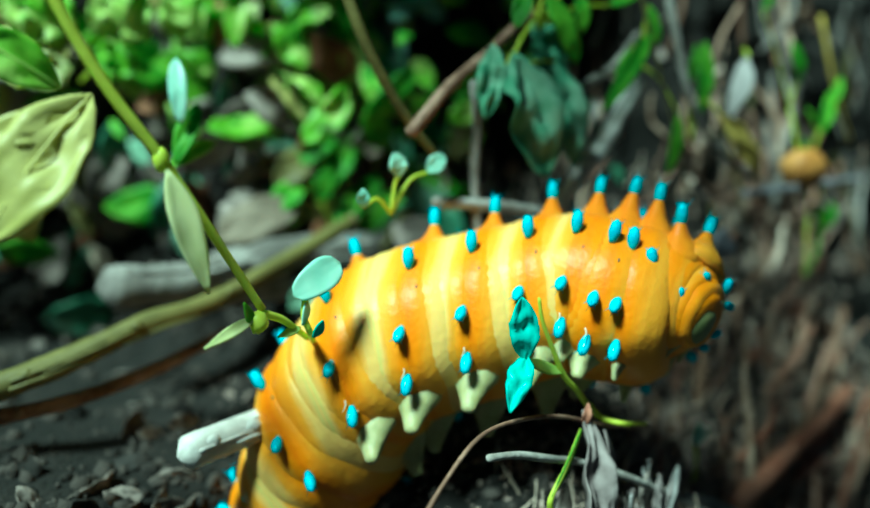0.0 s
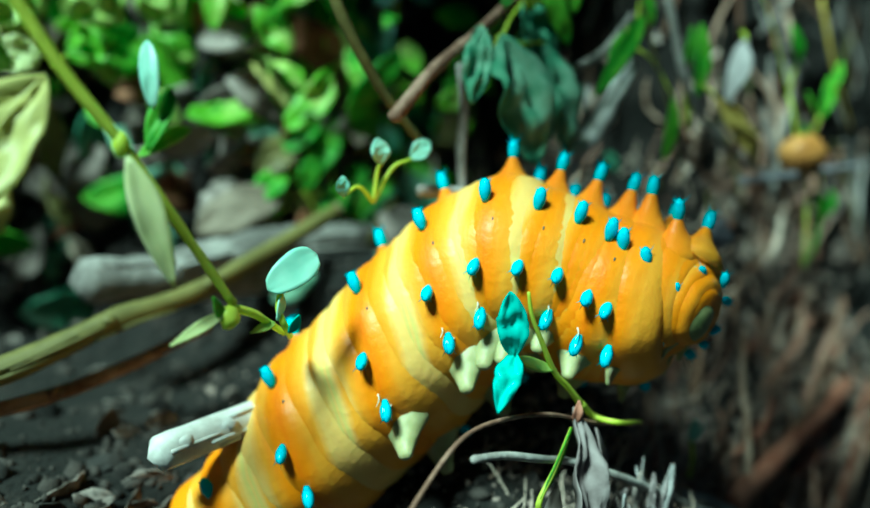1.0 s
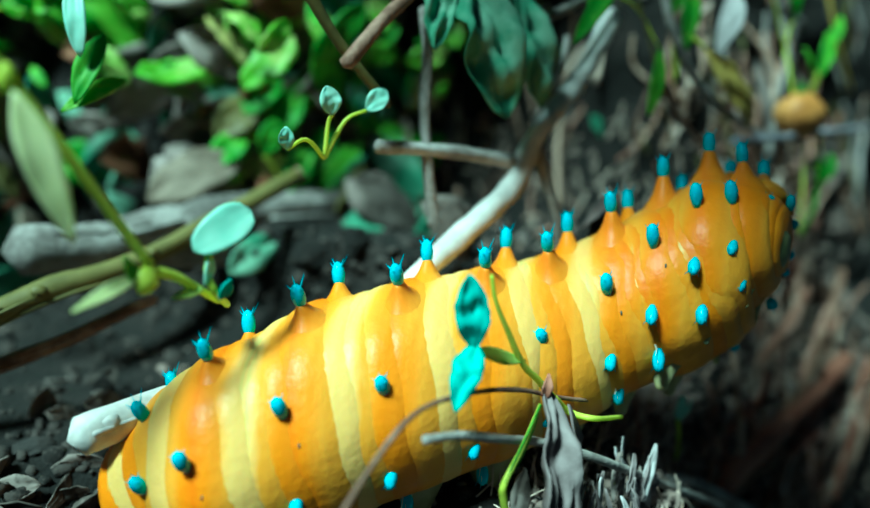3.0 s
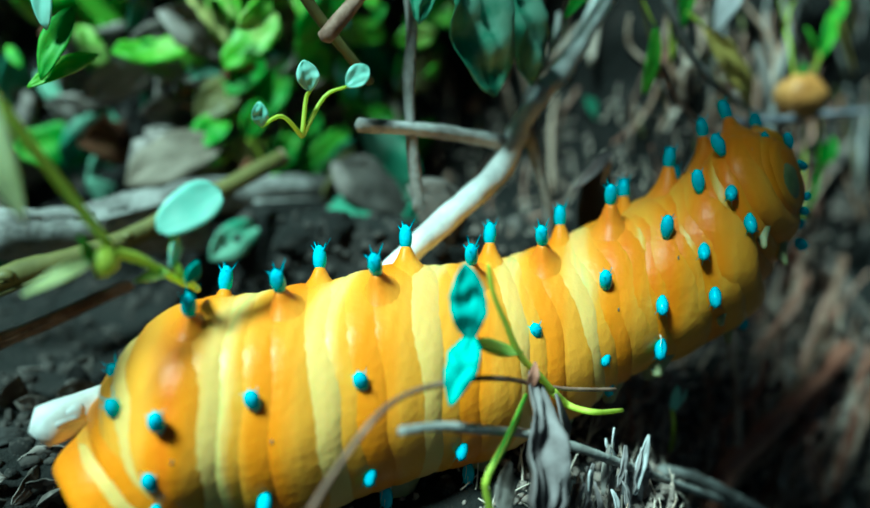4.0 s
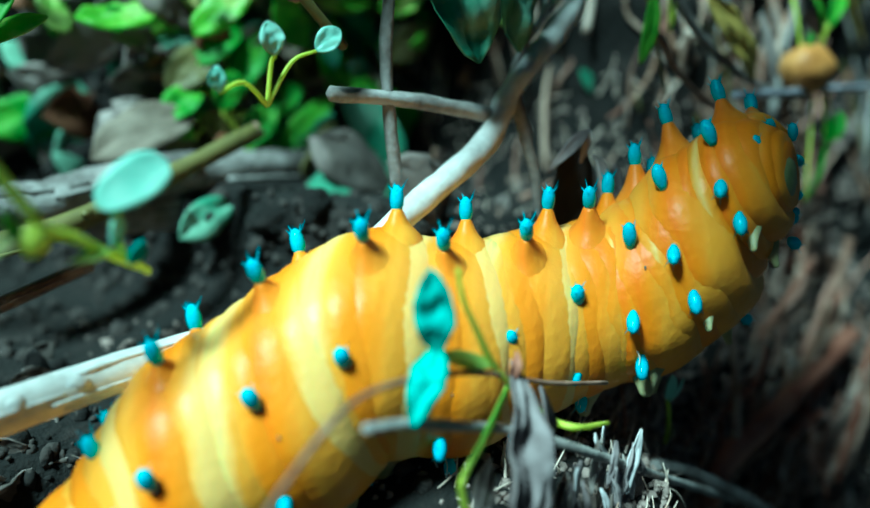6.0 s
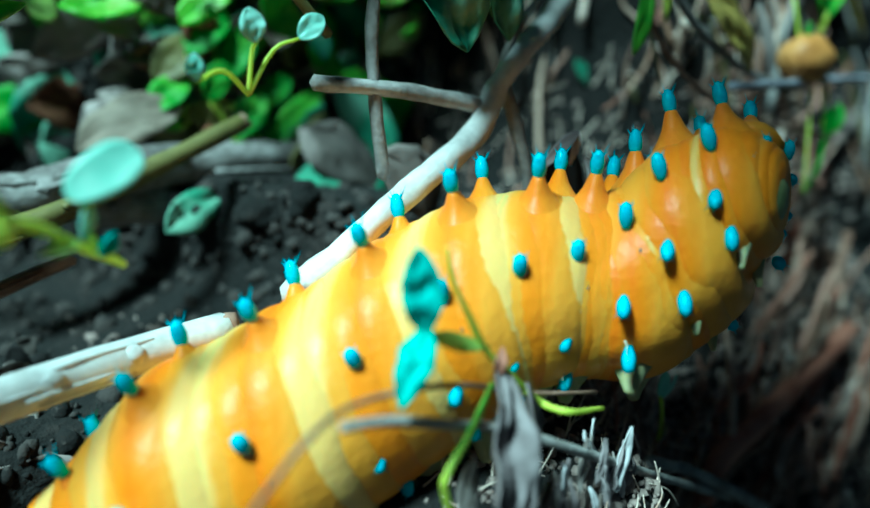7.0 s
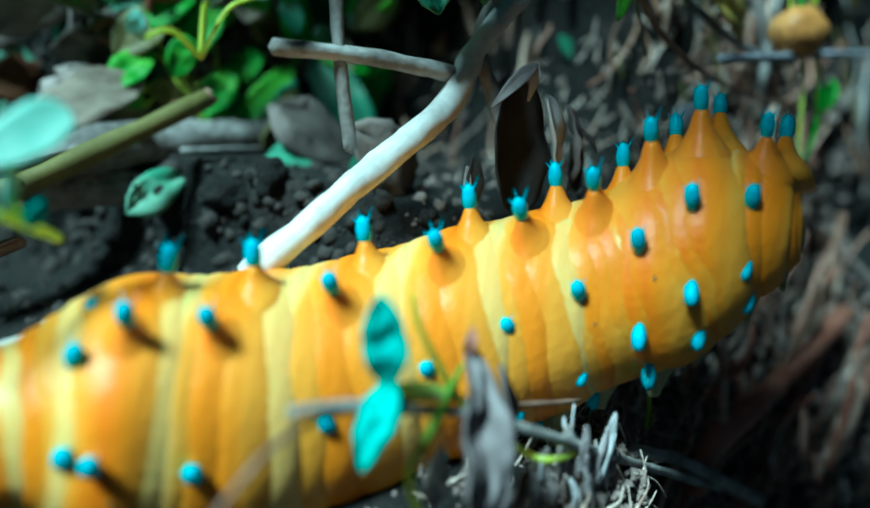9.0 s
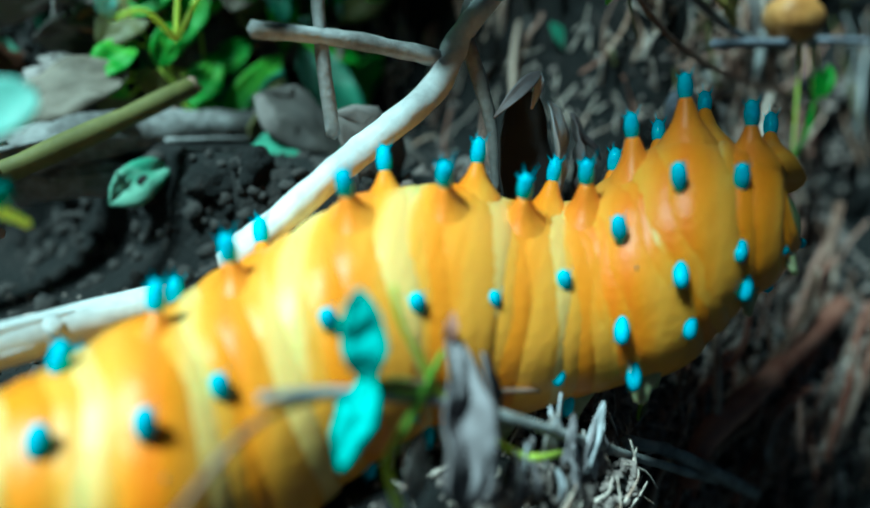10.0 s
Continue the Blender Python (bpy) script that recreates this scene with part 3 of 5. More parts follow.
def build_cotyledons():
    base = (11.16, -3.15, 0.75)
    c = thing("seed_leaves", base, "pair of tiny green seed leaves sprouting from soil", "seedling")
    part("leaf", leaf((11.05, -3.05, 0.8), (10.95, -2.68, 0.95), 0.17, (-0.4, 0.3, 1), 0.1, 0.05, 0.5, blunt=0.7), MINT, c)
    part("leaf", leaf((11.1, -3.08, 0.8), (11.26, -2.79, 0.9), 0.15, (0.5, 0.3, 1), 0.1, 0.05, 0.5, blunt=0.7), MINT, c)
    part("stalk", tube([(11.1, -3.07, 0.78), (11.39, -3.42, 0.6), (11.76, -3.88, 0.3)], 0.03, 0.03, 6), STEM, c)
    part("leaf", leaf((11.53, -3.78, 0.5), (11.48, -3.51, 0.6), 0.12, (0, 0.3, 1), 0.1, 0.05), OLIVE, c)


build_cotyledons()

# ---- sticks
twig("stick", [(12.81, -4.99, 0.35), (13.02, -4.36, 0.5), (14.55, -3.91, 0.45), (17.9, -3.05, 0.15)], 0.16, 0.19, REDWOOD, "red-brown bark stick leaning on the bank", "stick", 0.25, 3, 10)
twig("stick", [(14.06, -5.01, -0.1), (17.23, -2.94, -0.1), (18.52, -1.3, -0.2)], 0.12, 0.09, BROWN, "brown weathered stick lying on soil", "stick", 0.25, 4, 8)
twig("stick", [(3.61, -2.47, -1.5), (4.21, -2.35, -1.55), (5.09, -2.2, -1.65), (6.38, -2.02, -1.8)], 0.22, 0.21, PALE, "bleached white stick behind the caterpillar", "stick", 0.08, 5, 12)


def build_branch():
    base = (7.35, -1.07, -0.75)
    b = thing("branch", (6.79, -1.6, -1), "forked pale grey dead branch propped on the bank", "branch")
    part("main_limb", tube([(6.79, -1.6, -1), base, (8.04, -0.62, -0.75), (8.66, -0.17, -0.72), (9.24, 0.29, -0.7), (9.71, 0.99, -0.7), (10.38, 1.63, -0.75), (11.03, 2.28, -0.8), (11.8, 3.17, -0.9)], 0.17, 0.15, 10, 6, 0.35, 6), PALE, b, "bleached main limb")
    part("side_limb", tube([(9.71, 1.03, -0.7), (9.86, 0.42, -0.6), (10, -0.12, -0.55), (10.13, -0.9, -0.6)], 0.10, 0.06, 8, 6, 0.3, 7), BARK, b)
    part("side_limb", tube([(9.71, 1.1, -0.7), (9.93, 1.51, -0.75), (10.43, 2.12, -0.8), (10.66, 2.65, -0.9)], 0.06, 0.04, 8, 6, 0.3, 8), BARK, b)
    part("side_limb", tube([(9.39, 0.63, -0.75), (8.83, 0.69, -0.8), (7.9, 0.75, -0.9), (7.14, 0.76, -1)], 0.11, 0.09, 8, 6, 0.3, 9), BARK, b)


build_branch()
twig("stalk", [(8.07, -0.27, -1), (7.94, 0.43, -0.95), (7.88, 1.32, -0.95), (7.94, 2.02, -0.95), (7.91, 2.64, -1)], 0.085, 0.07, BARK, "upright grey-green dead stalk", "stalk", 0.2, 10)
twig("root", [(3.82, -0.57, -5.5), (5.13, -0.48, -5.5), (6.14, -0.19, -5.4), (7.3, 0.02, -5.4), (8.73, 0.14, -5.45), (10.18, 0.07, -5.5), (11.96, -0.57, -5.7)], 0.36, 0.30, ROOTBARK, "thick grey root curving along the bank", "root", 0.3, 11, 12)
twig("root", [(5.83, -0.72, -5.7), (7, -0.61, -5.55), (8.58, -0.57, -5.6), (10.27, -0.77, -5.7)], 0.30, 0.18, ROOTBARK, "dark brown root under the bank", "root", 0.35, 12, 12)
twig("stem", [(1.44, -1.98, -4), (2.67, -1.57, -3.95), (3.95, -1.05, -4), (5.27, -0.66, -4.1), (7.85, 0.61, -4.4)], 0.21, 0.14, OLIVE, "thick olive-brown fallen stem", "stem", 0.2, 13, 10)
twig("stem", [(1.65, -2.29, -4.1), (3.33, -2.02, -4.1), (5.31, -1.31, -4.2)], 0.13, 0.09, BROWN, "dark brown fallen stem in shade", "stem", 0.3, 14)
twig("stem", [(5.54, 3.72, -1), (5.94, 2.89, -1), (6.59, 2.05, -1.05), (7.4, 1.32, -1.1)], 0.09, 0.06, OLIVE, "olive-green weed stem on bank", "stem", 0.15, 15)
twig("twig", [(6.56, 1.7, -0.8), (7.12, 2.35, -0.75), (8.03, 3.07, -0.8), (9.09, 3.93, -0.9)], 0.10, 0.07, BROWN, "brown broken twig hanging on the bank", seed=16)
twig("twig", [(9.69, 2.66, -0.6), (10.68, 3.17, -0.6), (11.58, 3.97, -0.7)], 0.08, 0.05, BARK, "short grey twig on the bank", seed=17)
twig("twig", [(11.84, 4.81, -0.3), (12.13, 3.77, -0.25), (12.45, 2.8, -0.2), (13.18, 2, -0.15), (14.68, 1.43, -0.1), (16.24, 1.32, -0.1)], 0.075, 0.06, BARK, "bowed grey root-like twig", seed=18)
twig("twig", [(11.8, 2.12, -0.1), (12.32, 1.42, 0), (13.31, 0.96, 0), (15.01, 0.67, -0.05), (17.34, 0.61, -0.15)], 0.045, 0.035, BROWN, "thin bowed brown twig", seed=19)
twig("twig", [(13.89, 1.15, 0), (15.49, 1.33, 0.05), (17.53, 1.59, 0), (19.68, 1.83, -0.2)], 0.08, 0.05, STONE, "dark bluish twig under the orange gall", seed=20)
twig("stem", [(10.91, 4.59, -0.2), (11.38, 3.33, -0.15), (11.8, 2.22, -0.1), (12.37, 1.08, -0.2)], 0.03, 0.02, OLIVE, "thin olive trailing weed stem", "stem", 0.1, 21, 6)
twig("twig", [(17.23, 5.2, -0.1), (17.88, 3.7, -0.1), (18.94, 2.56, -0.2)], 0.045, 0.03, YELLOWDRY, "thin yellow-brown dry stalk", seed=22)


# ---- the tall weed at the open side
def build_weed():
    p = [(1.58, 2.6, 0.25), (1.86, 2.07, 0.25), (2.24, 1.5, 0.25), (2.66, 0.99, 0.25), (3.01, 0.53, 0.22), (3.38, 0.02, 0.18), (3.85, -0.61, 0.1)]
    weed = thing("weed", p[-1], "slender yellow-green weed with one hanging pod-like leaf", "weed")
    part("stem", tube(p, 0.062, 0.048, 10, 8, 0.12), STEM, weed)
    part("node", lump((2.69, 0.94, 0.25), (0.085, 0.13, 0.08), 2, 0.15), STEM, weed, "swollen yellow-green joint")
    part("leaf", leaf((2.73, 0.84, 0.28), (3.16, -0.41, 0.3), 0.30, (-0.2, 0, 1), 0.25, 0.04, 0.4, 0.25, 0.03, seed=3, nl=14), PODLEAF, weed, "pale hanging pod-like leaf")
    part("joint", lump((3.81, -0.75, 0.1), (0.11, 0.14, 0.10), 4, 0.3), STEM, weed, "knobbly fork")
    part("leaf", leaf((3.77, -0.69, 0.12), (3.15, -0.98, 0.2), 0.13, (0, 0.5, 1), 0.3, 0.03, 0.4, seed=4), PODLEAF, weed, "small side leaf")
    part("leaf", leaf((3.71, -0.77, 0.12), (3.59, -0.52, 0.2), 0.12, (0, 0.5, 1), 0.3, 0.03, 0.4, seed=5), BRIGHT, weed)
    part("side_stem", tube([(3.83, -0.65, 0.1), (4.12, -0.73, 0), (4.33, -0.84, -0.1), (4.8, -1.04, -0.6)], 0.05, 0.04, 8), STEM, weed)
    part("leaf", leaf((4.43, -0.86, -0.1), (4.09, -0.94, 0), 0.11, (0, 0.5, 1), 0.3, 0.03, 0.4, seed=6), BRIGHT, weed)
    return weed


build_weed()


def build_mint_seedling():
    base = (4.67, -0.99, -0.1)
    s = thing("seedling", base, "mint-green seedling with one broad rounded leaf", "seedling")
    part("leaf", leaf((4.32, -0.49, -0.05), (4.9, -0.1, 0), 0.40, (-0.2, 0.3, 1), 0.12, 0.05, 0.62, 0.1, 0.03, blunt=1.0, seed=1, nl=14, nw=8), MINT, s)
    part("leaf", leaf((4.51, -0.54, -0.08), (4.43, -0.83, -0.05), 0.15, (0.6, 0, 1), 0.2, 0.02, 0.4, seed=2), MINT, s)
    part("stalk", tube([(4.49, -0.51, -0.08), (4.48, -0.73, -0.1), (4.57, -0.92, -0.12), (4.94, -1.1, -0.7)], 0.04, 0.04, 8), STEM, s)
    part("leaf", leaf((4.57, -0.98, -0.05), (4.68, -0.78, 0), 0.14, (0.3, 0, 1), 0.2, 0.05, 0.5, seed=3), CYANLEAF, s)


build_mint_seedling()


# ---- leaves of the bank
def one_leaf(name, base, tip, width, mat, label, category="leaf", face=(-0.5, 0.2, 1), fold=0.2, curl=0.08, widest=0.45, wave=0.3, blunt=0.2, seed=0, group=""):
    if width > 0.4:
        t = thing(name, base, label, category, group)
        part("blade", leaf(base, tip, width, face, fold, curl, widest, wave, 0.025, blunt, seed, nl=14, nw=10), mat, t)
        a, b = V(base), V(tip)
        f = (V(face) - (b - a).normalized() * V(face).dot((b - a).normalized())).normalized()
        rib = [a + (b - a) * k / 6 + f * (curl * (b - a).length * math.sin(math.pi * k / 6) + 0.02) for k in range(7)]
        part("midrib", tube(rib, 0.028, 0.01, 6, 3), mat, t)
        part("leaf_stalk", tube([a - (b - a) * 0.25 - f * 0.2, a - (b - a) * 0.08, a], 0.035, 0.028, 6, 3), STEM, t)
        return t
    return single(name, leaf(base, tip, width, face, fold, curl, widest, wave, 0.025, blunt, seed, nl=12, nw=8), mat, base, label, category, group)


one_leaf("leaf", (1.21, 0.09, -0.2), (2.13, 1.57, -0.1), 0.85, YELLOWLEAF, "large pale yellow-green leaf catching the sun", seed=1, wave=0.6)
one_leaf("leaf", (1.09, 2.03, -0.3), (1.87, 1.61, -0.2), 0.5, BRIGHT, "sunlit light green leaf", seed=2)
one_leaf("leaf", (1.18, 1.07, -0.3), (2.05, 1.26, -0.1), 0.35, YELLOWLEAF, "pale leaf half in shade", seed=3)
# far leaves: the glare of the sun is put into their pale colours
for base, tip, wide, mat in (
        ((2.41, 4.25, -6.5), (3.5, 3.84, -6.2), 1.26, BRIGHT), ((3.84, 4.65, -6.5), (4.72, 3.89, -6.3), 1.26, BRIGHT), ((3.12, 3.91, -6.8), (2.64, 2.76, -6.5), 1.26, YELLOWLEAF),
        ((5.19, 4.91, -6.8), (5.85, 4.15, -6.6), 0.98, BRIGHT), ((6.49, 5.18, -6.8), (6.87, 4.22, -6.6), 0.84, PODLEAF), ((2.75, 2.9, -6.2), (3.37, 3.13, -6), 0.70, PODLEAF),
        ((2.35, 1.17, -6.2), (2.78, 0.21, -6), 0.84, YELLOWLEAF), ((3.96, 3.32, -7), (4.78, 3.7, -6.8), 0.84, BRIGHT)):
    one_leaf("leaf", base, tip, wide, mat, "broad far weed leaf, sun glare put into its pale colour", seed=int(wide * 50), wave=0.9, blunt=0.0, group="sunlit weed leaves")
one_leaf("leaf", (4.06, 2.81, -3.1), (4.1, 1.86, -3), 0.26, MINT, "blue-green upright weed leaf", seed=4, blunt=0.7)
one_leaf("leaf", (4.44, 2.22, -3.2), (4.05, 1.29, -3.1), 0.32, GREEN, "green hanging leaf in shade", seed=5)
one_leaf("leaf", (4.75, 1.7, -3.3), (3.92, 1.2, -3.2), 0.25, BRIGHT, "yellow-green leaf in shade", seed=6)


def foliage(name, label, blades, mat, category="weed", wave=0.3):
    """A small leafy weed: (base, tip, width) for each blade, all on one short stem."""
    root = blades[0][0]
    t = thing(name, root, label, category)
    for i, (a, b, w) in enumerate(blades):
        part("leaf", leaf(a, b, w, (-0.4 + 0.3 * math.sin(i * 2.1), 0.3, 1), 0.2, 0.06, 0.5, wave, 0.025, 0.4, i + 3, nl=14, nw=10), mat, t)
        part("stalk", tube([V(root) - V((0, 0.5, 0.2)), (V(root) + V(a)) / 2 - V((0, 0.08, 0.1)), a], 0.03, 0.02, 6, 4), STEM, t)
    return t


foliage("weed", "fresh green weed with narrow hanging leaves", [((6.26, 5.12, -5.8), (6.09, 3.84, -5.7), 0.47), ((7.32, 4.96, -5.8), (7.44, 3.66, -5.7), 0.35), ((6.65, 5.29, -5.8), (7.11, 4.67, -5.7), 0.40), ((6.92, 5.93, -5.8), (5.83, 4.69, -5.7), 0.47), ((7.45, 3.92, -5.8), (7.66, 2.98, -5.8), 0.19)], BRIGHT)
foliage("weed", "mint-green weed with rounded leaf cluster", [((10.26, 5.44, -5.7), (11.07, 6.14, -5.65), 0.50), ((10.26, 5.44, -5.7), (9.52, 4.99, -5.6), 0.44), ((10.35, 5.54, -5.7), (9.87, 6.16, -5.65), 0.44), ((10.42, 5.42, -5.7), (11.1, 5.34, -5.6), 0.47), ((10.01, 5.03, -5.7), (9.52, 3.34, -5.6), 0.31), ((10.42, 6.54, -5.7), (11.25, 6.84, -5.65), 0.50)], MINT)
foliage("weed", "green weed with small oval leaves in shade", [((8.17, 1.32, -5.8), (8.67, 2.4, -5.7), 0.56), ((8.02, 1.2, -5.8), (8.19, 1.64, -5.5), 0.38), ((7.62, 1.43, -5.85), (6.92, 0.81, -5.8), 0.54), ((8.79, 0.98, -5.85), (9.45, 1.64, -5.8), 0.47), ((7.48, 0.6, -5.85), (6.66, 1.03, -5.8), 0.47), ((8.34, 0.48, -5.85), (9.22, 0.23, -5.8), 0.47), ((8.09, 2.17, -5.9), (7.63, 2.86, -5.85), 0.44)], GREEN)
foliage("weed", "pale mint seedling leaves on the bank", [((6.36, 1.07, -0.8), (6.25, 1.4, -0.75), 0.26), ((6.85, 1.17, -0.8), (7.12, 1.43, -0.75), 0.26), ((5.67, 0.61, -0.65), (5.6, 0.85, -0.55), 0.18)], MINT)
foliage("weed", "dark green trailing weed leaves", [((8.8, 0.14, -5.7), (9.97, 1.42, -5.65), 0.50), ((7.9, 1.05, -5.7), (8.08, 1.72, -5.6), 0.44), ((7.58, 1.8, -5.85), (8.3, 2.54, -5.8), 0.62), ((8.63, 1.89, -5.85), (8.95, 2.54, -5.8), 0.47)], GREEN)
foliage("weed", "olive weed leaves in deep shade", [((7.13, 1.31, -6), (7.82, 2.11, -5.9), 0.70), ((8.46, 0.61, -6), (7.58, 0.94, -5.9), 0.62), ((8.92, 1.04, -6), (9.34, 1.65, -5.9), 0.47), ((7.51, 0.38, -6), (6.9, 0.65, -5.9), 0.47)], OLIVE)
foliage("weed", "grey-green wilted weed hanging from the bank", [((8.27, 3.05, -0.5), (8.78, 1.17, -0.3), 0.95), ((9.29, 3.1, -0.6), (9.59, 1.41, -0.45), 0.62), ((8.05, 3.18, -0.7), (7.79, 2, -0.6), 0.42), ((8.99, 3.71, -0.8), (9.53, 2.79, -0.7), 0.6)], GREYLEAF, wave=1.1)
foliage("weed", "dark green weed leaves above the bank", [((8.99, 4.08, -0.5), (9.6, 3.06, -0.4), 0.42), ((9.71, 4.32, -0.5), (9.73, 3.58, -0.4), 0.3), ((8.56, 4.07, -0.5), (8.23, 3.39, -0.4), 0.3), ((10.55, 4.21, -0.5), (11.18, 4.6, -0.4), 0.3)], GREEN)
foliage("weed", "green weed with pointed drooping leaves", [((11.25, 3.8, -0.2), (9.89, 2.29, -0.1), 0.30), ((11.91, 2.48, -0.1), (11.47, 1.39, 0), 0.26), ((11.22, 4.27, -0.2), (11.38, 3.62, -0.15), 0.2), ((10.89, 3.48, -0.3), (10.32, 2.91, -0.2), 0.2)], GREEN)
foliage("weed", "dull green upright weed leaf pair", [((12.75, 2.58, -0.2), (12.82, 3.91, -0.15), 0.32), ((12.44, 3.11, -0.25), (12.63, 3.84, -0.2), 0.2)], GREEN)
foliage("weed", "young green shoot with paired leaves", [((16.04, 3.56, 0), (15.67, 4.35, 0.05), 0.30), ((14.6, 4.78, 0), (14.87, 5.32, 0.05), 0.22), ((15.84, 1.8, 0.1), (15.92, 2.37, 0.2), 0.12)], GREEN)
foliage("weed", "trailing shoot with small green leaves", [((16.8, 2.58, 0.1), (17.13, 3.5, 0.15), 0.30), ((16.56, 2.44, 0.1), (16.09, 3.02, 0.15), 0.18), ((17.06, 0.57, 0.1), (17.2, 1.11, 0.15), 0.26), ((16.76, 0.45, 0.1), (16.75, 1.06, 0.15), 0.18), ((16.08, -0.48, 0.1), (16.71, 0.45, 0.12), 0.10), ((17.31, 3.23, 0.1), (17.66, 3.88, 0.12), 0.2)], GREEN)

# ---- dry leaves, gall and stones
one_leaf("dry_leaf", (14.08, 3.78, -0.05), (13.35, 2.57, 0), 0.42, WHITEDRY, "bleached lilac-white dry leaf", "dry leaf", seed=11)
one_leaf("dry_leaf", (13.03, 2.59, 0), (14.37, 1.43, 0.05), 0.46, YELLOWDRY, "yellow curled dry leaf with brown edge", "dry leaf", seed=12, wave=0.6)
one_leaf("dry_leaf", (14.79, 2.58, -0.1), (15.12, 1.32, -0.05), 0.22, DEADLEAF, "narrow brown dry leaf", "dry leaf", seed=13)


def build_gall():
    c = (16.13, 1.8, 0.05)
    g = thing("oak_gall", c, "orange-brown rounded gall resting on the bank", "gall")
    part("shell", lump(c, (0.54, 0.42, 0.42), 11, 0.14, 3), GALL, g)
    part("stub", tube([(16.13, 1.48, 0.05), (16.4, 1.27, 0)], 0.05, 0.03, 6), BROWN, g, "short brown stub")


build_gall()


def build_curl():
    base = (10, -1.02, -0.4)
    c = thing("rotten_leaf", base, "black rotten leaf curled upright with pale torn rim", "dead leaf")
    part("blade", leaf(base, (9.88, 0.6, -0.25), 0.86, (0, 0.1, 1), 0.0, -0.08, 0.40, 0.25, 0.03, blunt=1.0, seed=3, nl=16, nw=10, cup=-0.6), BLACKLEAF, c)
    part("rim", leaf((9.44, 0.19, -0.2), (10.1, 0.74, -0.1), 0.17, (-0.3, 0.6, 1), 0.3, 0.12, 0.65, 0.4, 0.03, seed=4), GREYDRY, c, "pale torn rim")
    part("rim", leaf((10.1, 0.74, -0.1), (10, 0.31, -0.15), 0.11, (-0.3, 0.2, 1), 0.4, 0.05, 0.3, 0.3, 0.03, seed=6), WHITEDRY, c, "pale torn rim")
    part("torn_flap", leaf((10.58, -0.8, -0.3), (10.27, 0.42, -0.15), 0.30, (0.3, 0.1, 1), 0.6, 0.06, 0.72, 0.6, 0.03, blunt=0.6, seed=9, nl=14, nw=10), WHITEDRY, c, "grey-white pleated torn flap")
    part("torn_flap", leaf((10.96, -0.76, -0.4), (10.8, 0.32, -0.25), 0.36, (0.5, 0.2, 1), 0.6, 0.08, 0.62, 0.8, 0.03, blunt=0.6, seed=11, nl=14, nw=10), GREYDRY, c, "grey torn flap")
    part("torn_flap", leaf((10.94, 0.08, -0.3), (11.38, -0.26, -0.25), 0.12, (0.1, 0.5, 1), 0.3, 0.1, 0.5, 0.6, 0.03, seed=12), GREYDRY, c, "thin grey strip")
    part("torn_flap", leaf((11.01, -0.76, -0.28), (10.96, -0.18, -0.22), 0.26, (0, 0.1, 1), 0.0, 0.0, 0.5, 0.3, 0.03, blunt=1.0, seed=13), BLACKLEAF, c, "small black flap")
    part("torn_flap", leaf((9.28, -0.92, -0.35), (9.23, -0.31, -0.25), 0.20, (-0.4, 0.1, 1), 0.3, 0.1, 0.5, 0.6, 0.03, seed=10), BLACKLEAF, c, "small black flap")
    part("torn_flap", leaf((9.16, -0.91, -0.35), (9.15, -0.46, -0.28), 0.10, (-0.4, 0.1, 1), 0.3, 0.1, 0.5, 0.6, 0.03, seed=14), GREYDRY, c, "narrow grey flap")
    return c


CURL = build_curl()


def curl_motion():
    """The rotten leaf is lifted and dragged by the passing body."""
    rows = [(0, 0.73, -0.60), (3, 0.73, -0.50), (4, 0.73, -0.22), (4.5, 0.58, -0.26), (5, 0.54, -0.20), (5.5, 0.45, -0.25), (7, 0.38, -0.42),
            (7.5, 0.40, -0.68), (8, 0.51, -0.51), (8.5, 0.44, -0.48), (8.75, 0.2, -0.2), (9, 0, 0), (9.5, -0.05, 0.01), (10, 0.27, -0.26)]
    u, w, n = CURL["base"]
    walk(CURL, [(t, at((u + du, w + dw, n))) for t, du, dw in rows])


